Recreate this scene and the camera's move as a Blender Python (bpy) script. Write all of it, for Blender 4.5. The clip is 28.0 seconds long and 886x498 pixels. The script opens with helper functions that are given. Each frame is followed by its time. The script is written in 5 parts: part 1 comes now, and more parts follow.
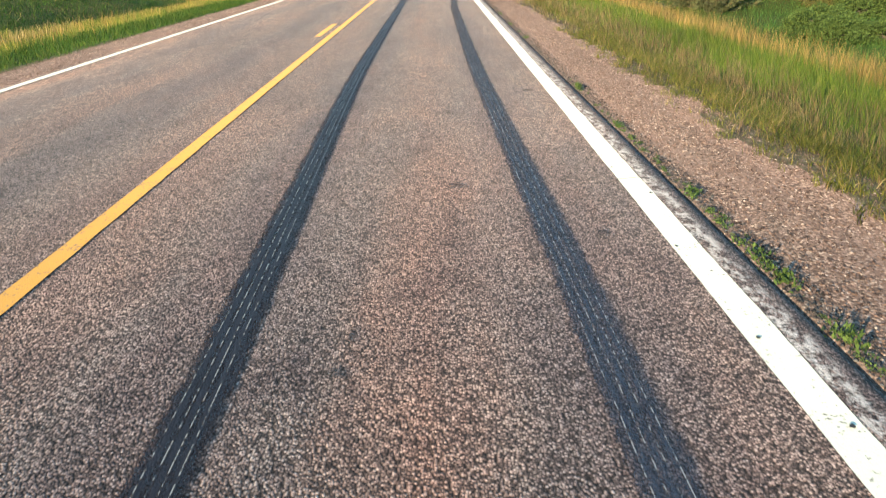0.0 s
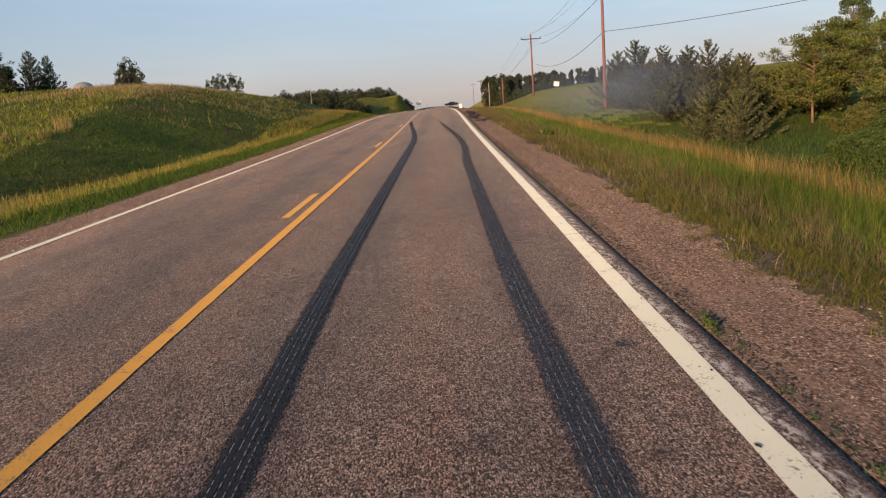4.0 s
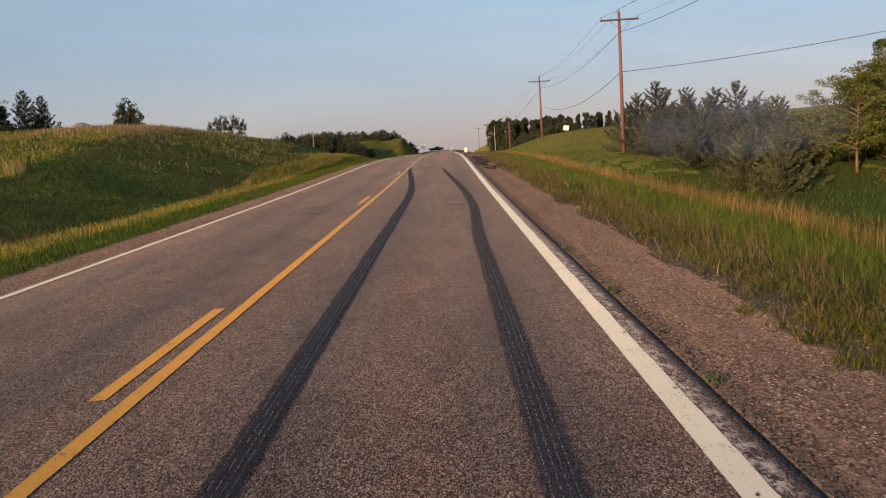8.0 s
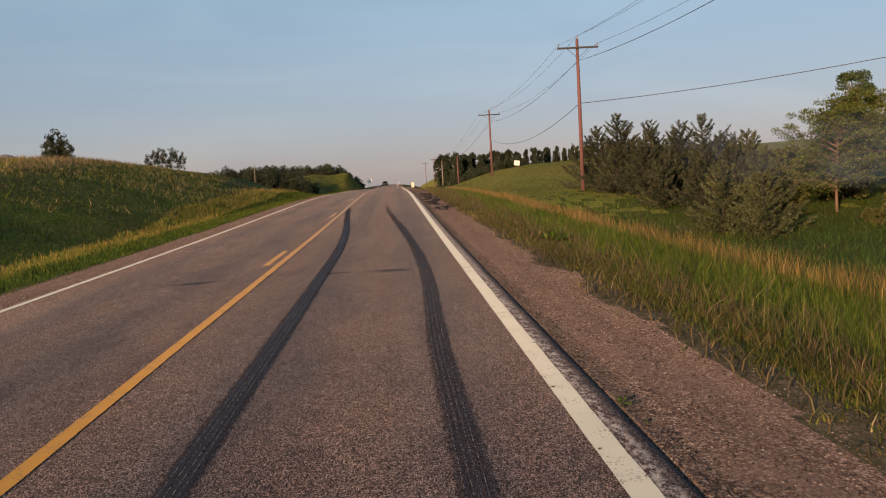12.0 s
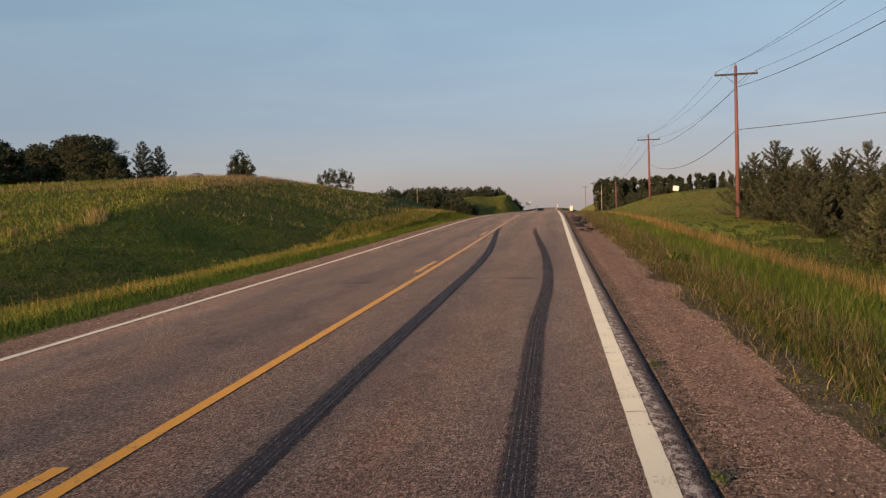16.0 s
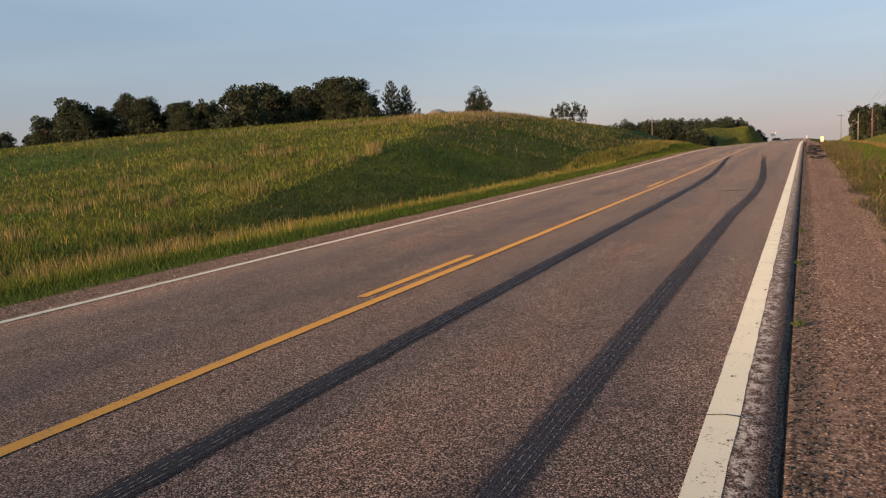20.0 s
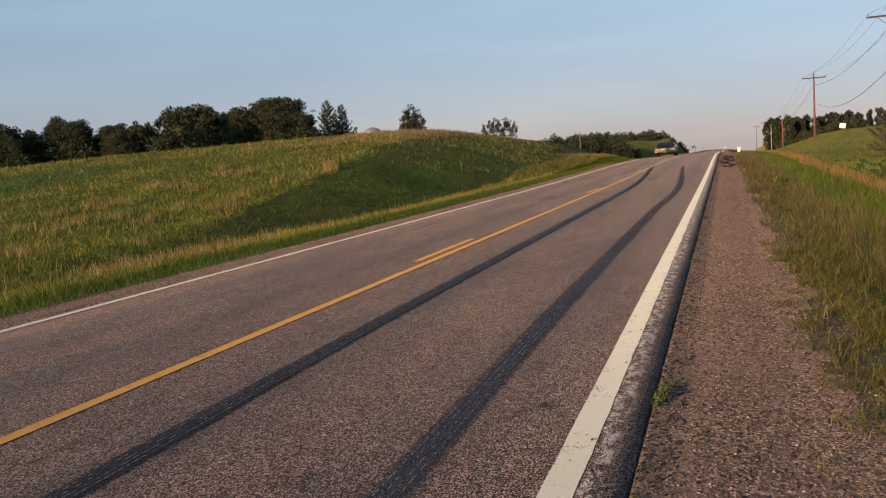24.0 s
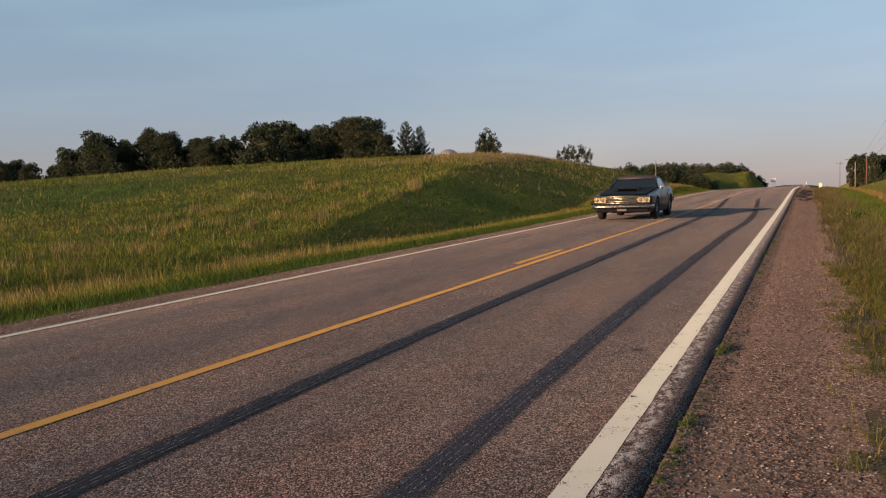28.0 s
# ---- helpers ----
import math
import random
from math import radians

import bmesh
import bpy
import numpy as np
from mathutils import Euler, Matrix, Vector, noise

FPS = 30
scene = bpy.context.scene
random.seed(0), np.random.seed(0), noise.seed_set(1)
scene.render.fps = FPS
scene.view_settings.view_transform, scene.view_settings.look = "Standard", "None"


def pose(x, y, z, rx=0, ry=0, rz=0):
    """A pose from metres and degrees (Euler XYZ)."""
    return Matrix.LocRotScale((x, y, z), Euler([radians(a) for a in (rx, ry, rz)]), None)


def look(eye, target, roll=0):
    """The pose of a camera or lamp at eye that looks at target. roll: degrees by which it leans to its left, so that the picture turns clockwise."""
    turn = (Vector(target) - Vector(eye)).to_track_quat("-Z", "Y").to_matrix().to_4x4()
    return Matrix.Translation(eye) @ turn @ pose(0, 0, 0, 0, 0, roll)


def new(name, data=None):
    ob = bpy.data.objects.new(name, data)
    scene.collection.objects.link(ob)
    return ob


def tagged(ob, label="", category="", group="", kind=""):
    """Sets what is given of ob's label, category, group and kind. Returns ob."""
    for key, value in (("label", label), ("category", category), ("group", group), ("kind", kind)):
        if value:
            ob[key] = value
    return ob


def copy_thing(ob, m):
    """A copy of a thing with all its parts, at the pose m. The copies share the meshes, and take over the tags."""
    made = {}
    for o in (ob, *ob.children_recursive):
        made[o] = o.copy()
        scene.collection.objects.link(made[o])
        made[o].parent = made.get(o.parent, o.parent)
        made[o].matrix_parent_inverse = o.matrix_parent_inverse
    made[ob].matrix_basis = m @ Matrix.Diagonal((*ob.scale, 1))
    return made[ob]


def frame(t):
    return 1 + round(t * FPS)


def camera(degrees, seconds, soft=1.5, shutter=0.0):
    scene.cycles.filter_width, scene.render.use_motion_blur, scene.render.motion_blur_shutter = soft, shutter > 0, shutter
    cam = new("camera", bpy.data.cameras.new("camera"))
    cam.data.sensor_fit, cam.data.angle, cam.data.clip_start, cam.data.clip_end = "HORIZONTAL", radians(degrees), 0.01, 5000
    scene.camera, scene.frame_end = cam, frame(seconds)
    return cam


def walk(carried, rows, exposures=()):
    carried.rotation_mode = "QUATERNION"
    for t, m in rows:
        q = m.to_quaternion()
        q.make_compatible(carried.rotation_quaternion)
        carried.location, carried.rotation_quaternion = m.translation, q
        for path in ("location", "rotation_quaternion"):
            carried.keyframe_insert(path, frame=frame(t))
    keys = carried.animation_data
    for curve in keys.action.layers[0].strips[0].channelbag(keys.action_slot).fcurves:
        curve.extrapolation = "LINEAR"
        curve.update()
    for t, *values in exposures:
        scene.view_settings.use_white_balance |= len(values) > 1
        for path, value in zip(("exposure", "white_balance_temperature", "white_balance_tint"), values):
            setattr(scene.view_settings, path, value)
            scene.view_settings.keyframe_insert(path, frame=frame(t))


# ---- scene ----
cam = camera(56.4, 28.0, 1.15, 0.25)
PATH = [
    (0, (1.878, -8.059, 1.376), (1.882, -6.178, 0.698), -1.3),
    (0.5, (1.852, -7.81, 1.42), (1.858, -5.888, 0.87), -1.5),
    (1, (1.804, -7.479, 1.444), (1.812, -5.529, 1.001), -2.2),
    (1.5, (1.841, -7.078, 1.421), (1.847, -5.124, 0.994), -2.9),
    (2, (1.943, -6.495, 1.397), (1.948, -4.538, 0.983), -3.2),
    (2.5, (1.955, -5.876, 1.434), (1.967, -3.914, 1.043), -3.1),
    (4.5, (1.89, -2.888, 1.412), (1.864, -0.922, 1.048), -4.4),
    (5, (1.903, -2.136, 1.419), (1.893, -0.168, 1.065), -4.2),
    (5.5, (1.854, -1.283, 1.426), (1.846, 0.697, 1.144), -3.7),
    (6, (1.878, -0.552, 1.409), (1.875, 1.431, 1.147), -3.9),
    (6.5, (1.943, 0.172, 1.42), (1.942, 2.155, 1.165), -3.8),
    (7, (1.947, 0.746, 1.44), (1.939, 2.73, 1.184), -3.7),
    (7.5, (2.004, 1.46, 1.437), (1.993, 3.443, 1.18), -3.6),
    (8, (1.968, 2.178, 1.424), (1.944, 4.16, 1.161), -3.7),
    (8.5, (2.0, 2.96, 1.417), (1.983, 4.941, 1.148), -4.0),
    (9, (1.941, 3.818, 1.424), (1.933, 5.802, 1.166), -3.9),
    (9.5, (1.978, 4.602, 1.428), (1.976, 6.585, 1.17), -4.2),
    (10, (2.003, 5.367, 1.448), (2.053, 7.354, 1.224), -4.2),
    (10.5, (2.032, 6.055, 1.458), (2.145, 8.043, 1.264), -4.0),
    (11, (2.054, 6.71, 1.455), (2.17, 8.697, 1.258), -3.7),
    (11.5, (2.012, 7.207, 1.456), (2.125, 9.193, 1.253), -3.6),
    (12, (2.072, 7.742, 1.462), (2.181, 9.73, 1.273), -3.4),
    (12.5, (2.148, 8.098, 1.467), (2.259, 10.086, 1.282), -2.1),
    (13, (2.325, 8.241, 1.458), (2.419, 10.237, 1.359), 1.3),
    (13.5, (2.515, 8.182, 1.441), (2.407, 10.176, 1.349), 1.5),
    (15.5, (2.565, 6.087, 1.453), (2.448, 8.081, 1.346), -2.1),
    (16, (2.615, 5.379, 1.437), (2.346, 7.358, 1.321), -2.3),
    (16.5, (2.594, 4.709, 1.453), (2.311, 6.677, 1.23), -5.0),
    (17, (2.615, 4.137, 1.464), (2.329, 6.105, 1.257), -4.0),
    (17.5, (2.721, 3.412, 1.446), (2.393, 5.373, 1.225), -3.2),
    (18, (2.795, 2.878, 1.42), (2.3, 4.788, 1.098), -5.5),
    (18.5, (2.941, 2.201, 1.379), (2.337, 4.071, 1.006), -3.7),
    (19, (3.085, 1.628, 1.332), (2.284, 3.422, 0.955), -6.5),
    (19.5, (3.316, 1.03, 1.32), (2.522, 2.833, 0.974), -2.7),
    (20, (3.497, 0.465, 1.336), (2.694, 2.28, 1.088), -3.0),
    (20.5, (3.655, -0.079, 1.358), (2.879, 1.751, 1.136), -2.16),
    (21, (3.817, -0.633, 1.379), (3.202, 1.262, 1.204), -1.48),
    (21.5, (3.963, -1.094, 1.356), (3.357, 0.803, 1.172), -1.79),
    (22, (3.856, -1.624, 1.349), (3.253, 0.268, 1.109), -4.32),
    (22.5, (3.854, -2.202, 1.333), (3.215, -0.322, 1.093), -4.84),
    (24.5, (3.85, -3.969, 1.396), (3.193, -2.092, 1.187), -3.88),
    (25, (3.981, -4.307, 1.345), (3.319, -2.431, 1.143), -3.62),
    (25.5, (4.014, -4.628, 1.338), (3.374, -2.743, 1.147), -3.4),
    (26, (4.029, -4.976, 1.344), (3.399, -3.085, 1.178), -3.19),
    (26.5, (4.095, -5.166, 1.339), (3.45, -3.279, 1.182), -1.57),
    (27, (4.126, -5.25, 1.317), (3.455, -3.372, 1.164), -1.28),
    (27.5, (4.088, -5.407, 1.315), (3.318, -3.568, 1.163), -1.83),
    (28, (4.078, -5.687, 1.313), (3.273, -3.863, 1.158), -1.78),
]
walk(cam, [(t, look(eye, target, roll)) for t, eye, target, roll in PATH], [(0, 1.95, 5640, 1), (0.5, 1.52, 5730, 5), (1.0, 0.62, 6100, 12), (2.0, 0.6, 6180, 15), (3.5, 0.65, 6600, 19), (5.0, 0.78, 6580, 22), (6.0, 0.44, 6630, 22), (8.0, 0.48, 6720, 24), (10.0, 0.48, 6680, 23), (11.0, 0.34, 6740, 23), (13.0, 0.32, 6760, 24), (16.0, 0.3, 6820, 24), (17.0, 0.49, 6980, 24), (18.0, 0.52, 6980, 25), (19.0, 0.97, 6920, 25), (20.0, 0.58, 6760, 23), (22.0, 0.52, 6720, 23), (25.0, 0.6, 6700, 23), (26.0, 0.48, 6700, 23), (27.0, 0.43, 6720, 23), (28.0, 0.43, 6740, 24)])

# ---- light: low evening sun from behind and to the left, clear sky ----
SUN_EL, SUN_AZ = 12.0, 212.0
world = bpy.data.worlds.new("evening_sky")
scene.world = world
world.use_nodes = True
wn = world.node_tree.nodes
sky = wn.new("ShaderNodeTexSky")
sky.sky_type, sky.sun_disc = "NISHITA", False
sky.sun_elevation, sky.sun_rotation = radians(SUN_EL), radians(SUN_AZ)
sky.air_density, sky.dust_density, sky.ozone_density = 1.0, 0.2, 2.5
haze = wn.new("ShaderNodeGamma")
haze.inputs["Gamma"].default_value = 0.55
world.node_tree.links.new(sky.outputs[0], haze.inputs["Color"])
air = wn.new("ShaderNodeMix")
air.data_type, air.blend_type = "RGBA", "MULTIPLY"
air.inputs[0].default_value = 1.0
# dusty mauve air low over the land, clear blue-green higher up
rise = wn.new("ShaderNodeSeparateXYZ")
world.node_tree.links.new(wn.new("ShaderNodeTexCoord").outputs["Generated"], rise.inputs[0])
dusk = wn.new("ShaderNodeValToRGB")
dusk.color_ramp.elements[0].position, dusk.color_ramp.elements[0].color = 0.0, (0.79, 0.81, 1.0, 1)
dusk.color_ramp.elements[1].position, dusk.color_ramp.elements[1].color = 0.30, (1.15, 1.46, 1.42, 1)
world.node_tree.links.new(rise.outputs["Z"], dusk.inputs["Fac"])
world.node_tree.links.new(dusk.outputs[0], air.inputs[7])
world.node_tree.links.new(haze.outputs[0], air.inputs[6])
# faint streaks of high cloud
streak = wn.new("ShaderNodeMapping")
streak.inputs["Scale"].default_value = (1.0, 1.0, 5.0)
world.node_tree.links.new(wn["Texture Coordinate"].outputs["Generated"], streak.inputs["Vector"])
cirrus = wn.new("ShaderNodeTexNoise")
cirrus.inputs["Scale"].default_value, cirrus.inputs["Detail"].default_value, cirrus.inputs["Distortion"].default_value = 2.6, 6.0, 0.6
world.node_tree.links.new(streak.outputs[0], cirrus.inputs["Vector"])
veil = wn.new("ShaderNodeValToRGB")
veil.color_ramp.elements[0].position, veil.color_ramp.elements[0].color = 0.42, (0.97, 0.97, 0.98, 1)
veil.color_ramp.elements[1].position, veil.color_ramp.elements[1].color = 0.66, (1.07, 1.05, 1.03, 1)
world.node_tree.links.new(cirrus.outputs["Fac"], veil.inputs["Fac"])
cloud = wn.new("ShaderNodeMix")
cloud.data_type, cloud.blend_type = "RGBA", "MULTIPLY"
cloud.inputs[0].default_value = 1.0
world.node_tree.links.new(air.outputs[2], cloud.inputs[6])
world.node_tree.links.new(veil.outputs[0], cloud.inputs[7])
world.node_tree.links.new(cloud.outputs[2], wn["Background"].inputs["Color"])
wn["Background"].inputs["Strength"].default_value = 0.15
sun = new("sun", bpy.data.lights.new("sun", "SUN"))
sun.data.energy, sun.data.angle, sun.data.color = 5.0, radians(0.6), (1.0, 0.70, 0.40)
to_sun = Vector((math.sin(radians(SUN_AZ)) * math.cos(radians(SUN_EL)), math.cos(radians(SUN_AZ)) * math.cos(radians(SUN_EL)), math.sin(radians(SUN_EL))))
sun.matrix_world = look(to_sun * 50, (0, 0, 0))


# ---- materials ----
def material(name, rough=0.8, metal=0.0, base=(0.5, 0.5, 0.5)):
    m = bpy.data.materials.new(name)
    m.use_nodes = True
    b = m.node_tree.nodes["Principled BSDF"]
    b.inputs["Roughness"].default_value, b.inputs["Metallic"].default_value = rough, metal
    b.inputs["Base Color"].default_value = (*base, 1)
    return m, b


class Nodes:
    """Short hand for wiring one material."""

    def __init__(self, m):
        self.t = m.node_tree
        self.place = self.t.nodes.new("ShaderNodeTexCoord").outputs["Object"]

    def add(self, kind, **inputs):
        n = self.t.nodes.new(kind)
        for k, v in inputs.items():
            self.put(n.inputs[k.replace("_", " ")], v)
        return n

    def put(self, socket, v):
        if isinstance(v, bpy.types.NodeSocket):
            self.t.links.new(v, socket)
        else:
            socket.default_value = v

    def scaled(self, scale):
        return self.add("ShaderNodeMapping", Vector=self.place, Scale=scale).outputs[0]

    def noise(self, size, detail=4.0, rough=0.55, stretch=(1, 1, 1)):
        return self.add("ShaderNodeTexNoise", Vector=self.scaled(stretch), Scale=size, Detail=detail, Roughness=rough).outputs["Fac"]

    def cells(self, size, out="Color", stretch=(1, 1, 1)):
        return self.add("ShaderNodeTexVoronoi", Vector=self.scaled(stretch), Scale=size).outputs[out]

    def ramp(self, fac, stops):
        n = self.add("ShaderNodeValToRGB", Fac=fac)
        while len(n.color_ramp.elements) < len(stops):
            n.color_ramp.elements.new(0.5)
        for e, (p, c) in zip(n.color_ramp.elements, stops):
            e.position, e.color = p, (*c, 1) if len(c) == 3 else c
        return n.outputs[0]

    def mix(self, fac, a, b, mode="MIX"):
        n = self.t.nodes.new("ShaderNodeMix")
        n.data_type, n.blend_type = "RGBA", mode
        for s, v in ((n.inputs[0], fac), (n.inputs[6], a), (n.inputs[7], b)):
            self.put(s, (*v, 1) if isinstance(v, tuple) and len(v) == 3 else v)
        return n.outputs[2]

    def math(self, op, a, b=0.0):
        n = self.t.nodes.new("ShaderNodeMath")
        n.operation = op
        self.put(n.inputs[0], a)
        self.put(n.inputs[1], b)
        return n.outputs[0]

    def bump(self, height, depth, strength=1.0):
        n = self.add("ShaderNodeBump", Height=height, Distance=depth, Strength=strength)
        return n.outputs[0]

    def island(self):
        return self.t.nodes.new("ShaderNodeNewGeometry").outputs["Random Per Island"]



def g(v):
    return (v, v, v)


def chip_seal():
    """Coarse aggregate bound in bitumen, paler and redder in the wheel-free strips."""
    m, b = material("chip_seal", 0.88)
    b.inputs["Diffuse Roughness"].default_value = 0.7
    b.inputs["Specular IOR Level"].default_value = 0.16
    b.inputs["Sheen Weight"].default_value, b.inputs["Sheen Roughness"].default_value = 0.035, 0.3
    n = Nodes(m)
    stone = n.cells(106.0)
    tone = n.ramp(n.add("ShaderNodeSeparateColor", Color=stone).outputs[0], [(0.0, (0.042, 0.036, 0.036)), (0.3, (0.128, 0.100, 0.093)), (0.65, (0.29, 0.226, 0.209)), (1.0, (0.48, 0.41, 0.375))])
    gaps = n.ramp(n.cells(106.0, "Distance"), [(0.28, g(1.0)), (0.66, g(0.16))])
    col = n.mix(1.0, tone, gaps, "MULTIPLY")
    # the chips lie in clumps, with bare binder between, and stains drift along the lanes
    clump = n.noise(24.0, 4.0, 0.7)
    col = n.mix(1.0, col, n.ramp(clump, [(0.34, g(0.68)), (0.5, g(1.0)), (0.66, g(1.2))]), "MULTIPLY")
    drift = n.noise(2.1, 5.0, 0.7, (1.0, 0.28, 1.0))
    col = n.mix(1.0, col, n.ramp(drift, [(0.32, (0.76, 0.74, 0.78)), (0.5, g(1.0)), (0.68, (1.14, 1.05, 1.0))]), "MULTIPLY")
    wide = n.noise(0.6, 5.0, 0.6, (1.0, 0.35, 1.0))
    col = n.mix(1.0, col, n.ramp(wide, [(0.3, (0.72, 0.70, 0.72)), (0.7, (1.12, 1.02, 0.96))]), "MULTIPLY")
    across = n.math("ABSOLUTE", n.add("ShaderNodeSeparateXYZ", Vector=n.place).outputs[0])
    path = n.math("COSINE", n.math("MULTIPLY", n.math("SUBTRACT", across, 0.95), 4.19))
    path = n.math("ADD", n.math("MULTIPLY", path, 0.35), n.noise(0.9, 4.0, 0.6, (1.0, 0.2, 1.0)))
    col = n.mix(1.0, col, n.ramp(path, [(0.25, (1.12, 1.03, 0.97)), (0.55, g(1.0)), (0.85, (0.78, 0.78, 0.83))]), "MULTIPLY")
    red = n.ramp(n.noise(1.1, 4.0, 0.6, (1.4, 0.12, 1.0)), [(0.45, g(0.0)), (0.70, g(0.34))])
    col = n.mix(red, col, n.mix(1.0, col, (1.16, 0.88, 0.78), "MULTIPLY"))
    blot = n.ramp(n.noise(3.2, 5.0, 0.65, (1.0, 0.6, 1.0)), [(0.54, g(0.0)), (0.70, g(0.5))])
    col = n.mix(blot, col, n.mix(1.0, col, (0.45, 0.43, 0.48), "MULTIPLY"))
    # the crumbling rim outside the edge line: dark, with pale smears of lime and dust
    out = n.math("ADD", n.add("ShaderNodeSeparateXYZ", Vector=n.place).outputs[0], n.math("MULTIPLY", n.math("SUBTRACT", n.noise(9.0, 4.0, 0.65), 0.5), 0.06))
    out = n.math("MULTIPLY", n.math("SUBTRACT", out, 3.0), 2.0)
    col = n.mix(n.ramp(out, [(0.39, g(0.0)), (0.45, g(0.85))]), col, n.mix(1.0, col, (0.60, 0.61, 0.66), "MULTIPLY"))
    smear = n.ramp(n.math("ADD", n.math("MULTIPLY", n.noise(16.0, 5.0, 0.7, (1.0, 0.55, 1.0)), 0.7), n.math("MULTIPLY", n.noise(70.0, 2.0), 0.3)), [(0.47, g(0.0)), (0.57, g(0.8))])
    band = n.ramp(out, [(0.40, g(0.0)), (0.44, g(1.0)), (0.56, g(0.9)), (0.66, g(0.0))])
    col = n.mix(n.math("MULTIPLY", smear, band), col, (0.46, 0.42, 0.40))
    n.put(b.inputs["Base Color"], col)
    n.put(b.inputs["Normal"], n.bump(n.math("MULTIPLY", n.cells(106.0, "Distance"), -1.0), 0.004, 0.9))
    return m


def road_paint(name, colour, wear, faded=0.0):
    """Line paint over the aggregate, chipped where the stones stand proud."""
    m, b = material(name, 0.75)
    b.inputs["Diffuse Roughness"].default_value = 0.7
    n = Nodes(m)
    chips = n.noise(60.0, 3.0, 0.6)
    patches = n.noise(5.0, 4.0, 0.65)
    worn = n.ramp(n.math("ADD", n.math("MULTIPLY", chips, 0.6), n.math("MULTIPLY", patches, 0.4)), [(wear, g(1.0)), (wear + 0.06, g(0.0))])
    shade = n.mix(n.noise(2.0, 4.0), tuple(c * 0.82 for c in colour), colour)
    along = n.add("ShaderNodeSeparateXYZ", Vector=n.place).outputs[1]
    old = n.ramp(n.math("MULTIPLY", along, 0.01), [(0.12, g(0.0)), (0.45, g(faded))])
    shade = n.mix(old, shade, (0.21, 0.165, 0.14))
    col = n.mix(worn, shade, (0.09, 0.078, 0.07))
    n.put(b.inputs["Base Color"], col)
    n.put(b.inputs["Normal"], n.bump(n.cells(106.0, "Distance"), -0.0015, 0.35))
    return m


def rubber_mark(name, cover, dark, light):
    """Burnt rubber rolled on in ribs: solid in the middle, torn at the edges, stones showing through."""
    m, b = material(name, 0.65)
    b.inputs["Specular IOR Level"].default_value = 0.15
    n = Nodes(m)
    uv = n.add("ShaderNodeSeparateXYZ", Vector=n.t.nodes.new("ShaderNodeTexCoord").outputs["UV"])
    across = n.math("MULTIPLY", n.math("SUBTRACT", uv.outputs[0], 0.5), 2.0)
    along = uv.outputs[1]
    torn = n.math("ADD", n.math("ABSOLUTE", across), n.math("MULTIPLY", n.math("SUBTRACT", n.noise(45.0, 4.0, 0.7, (1, 0.25, 1)), 0.5), 0.75))
    solid = n.ramp(torn, [(0.70, g(1.0)), (0.95, g(0.0))])
    ribs = n.ramp(n.math("COSINE", n.math("MULTIPLY", across, 15.0)), [(0.0, g(0.74)), (0.4, g(1.0))])
    patch = n.ramp(n.noise(1.3, 4.0, 0.65, (1, 0.3, 1)), [(0.3, g(1.0)), (0.72, g(0.84))])
    stone = n.ramp(n.math("ADD", n.math("MULTIPLY", n.noise(95.0, 3.0, 0.6), 0.7), n.math("MULTIPLY", n.noise(18.0, 3.0, 0.6, (1, 0.4, 1)), 0.3)), [(0.42, g(1.0)), (0.66, g(0.60))])
    thin = n.ramp(n.math("ADD", n.math("MULTIPLY", along, 0.04), 0.4), [(0.3, g(1.0)), (0.8, g(0.92))])
    thin = n.math("MULTIPLY", thin, n.ramp(n.math("MULTIPLY", along, 0.01), [(0.34, g(1.0)), (0.40, g(0.8)), (0.45, g(0.0))]))
    mask = n.math("MULTIPLY", n.math("MULTIPLY", solid, ribs), n.math("MULTIPLY", n.math("MULTIPLY", patch, stone), n.math("MULTIPLY", thin, cover)))
    old = n.ramp(n.math("MULTIPLY", along, 0.01), [(0.0, g(0.0)), (0.15, g(1.0))])
    n.put(b.inputs["Base Color"], n.mix(old, n.mix(n.noise(5.0, 3.0), dark, light), (0.040, 0.028, 0.030)))
    n.put(b.inputs["Alpha"], mask)
    n.put(b.inputs["Normal"], n.bump(n.cells(106.0, "Distance"), -0.003, 0.6))
    return m


def earth_grass(name, tint=(1, 1, 1)):
    """Soil and thatch under the grass."""
    m, b = material(name, 0.95)
    b.inputs["Specular IOR Level"].default_value = 0.05
    n = Nodes(m)
    fine = n.noise(3.5, 6.0, 0.7)
    wide = n.noise(0.12, 4.0, 0.6)
    green = n.ramp(fine, [(0.25, (0.030, 0.042, 0.010)), (0.55, (0.075, 0.098, 0.021)), (0.8, (0.16, 0.155, 0.045))])
    dry = n.ramp(fine, [(0.25, (0.045, 0.038, 0.014)), (0.6, (0.11, 0.09, 0.034)), (0.85, (0.18, 0.14, 0.06))])
    n.put(b.inputs["Base Color"], n.mix(1.0, n.mix(n.ramp(wide, [(0.42, g(0.0)), (0.62, g(0.7))]), green, dry), tint, "MULTIPLY"))
    n.put(b.inputs["Normal"], n.bump(n.noise(9.0, 5.0, 0.7), 0.12, 0.8))
    return m


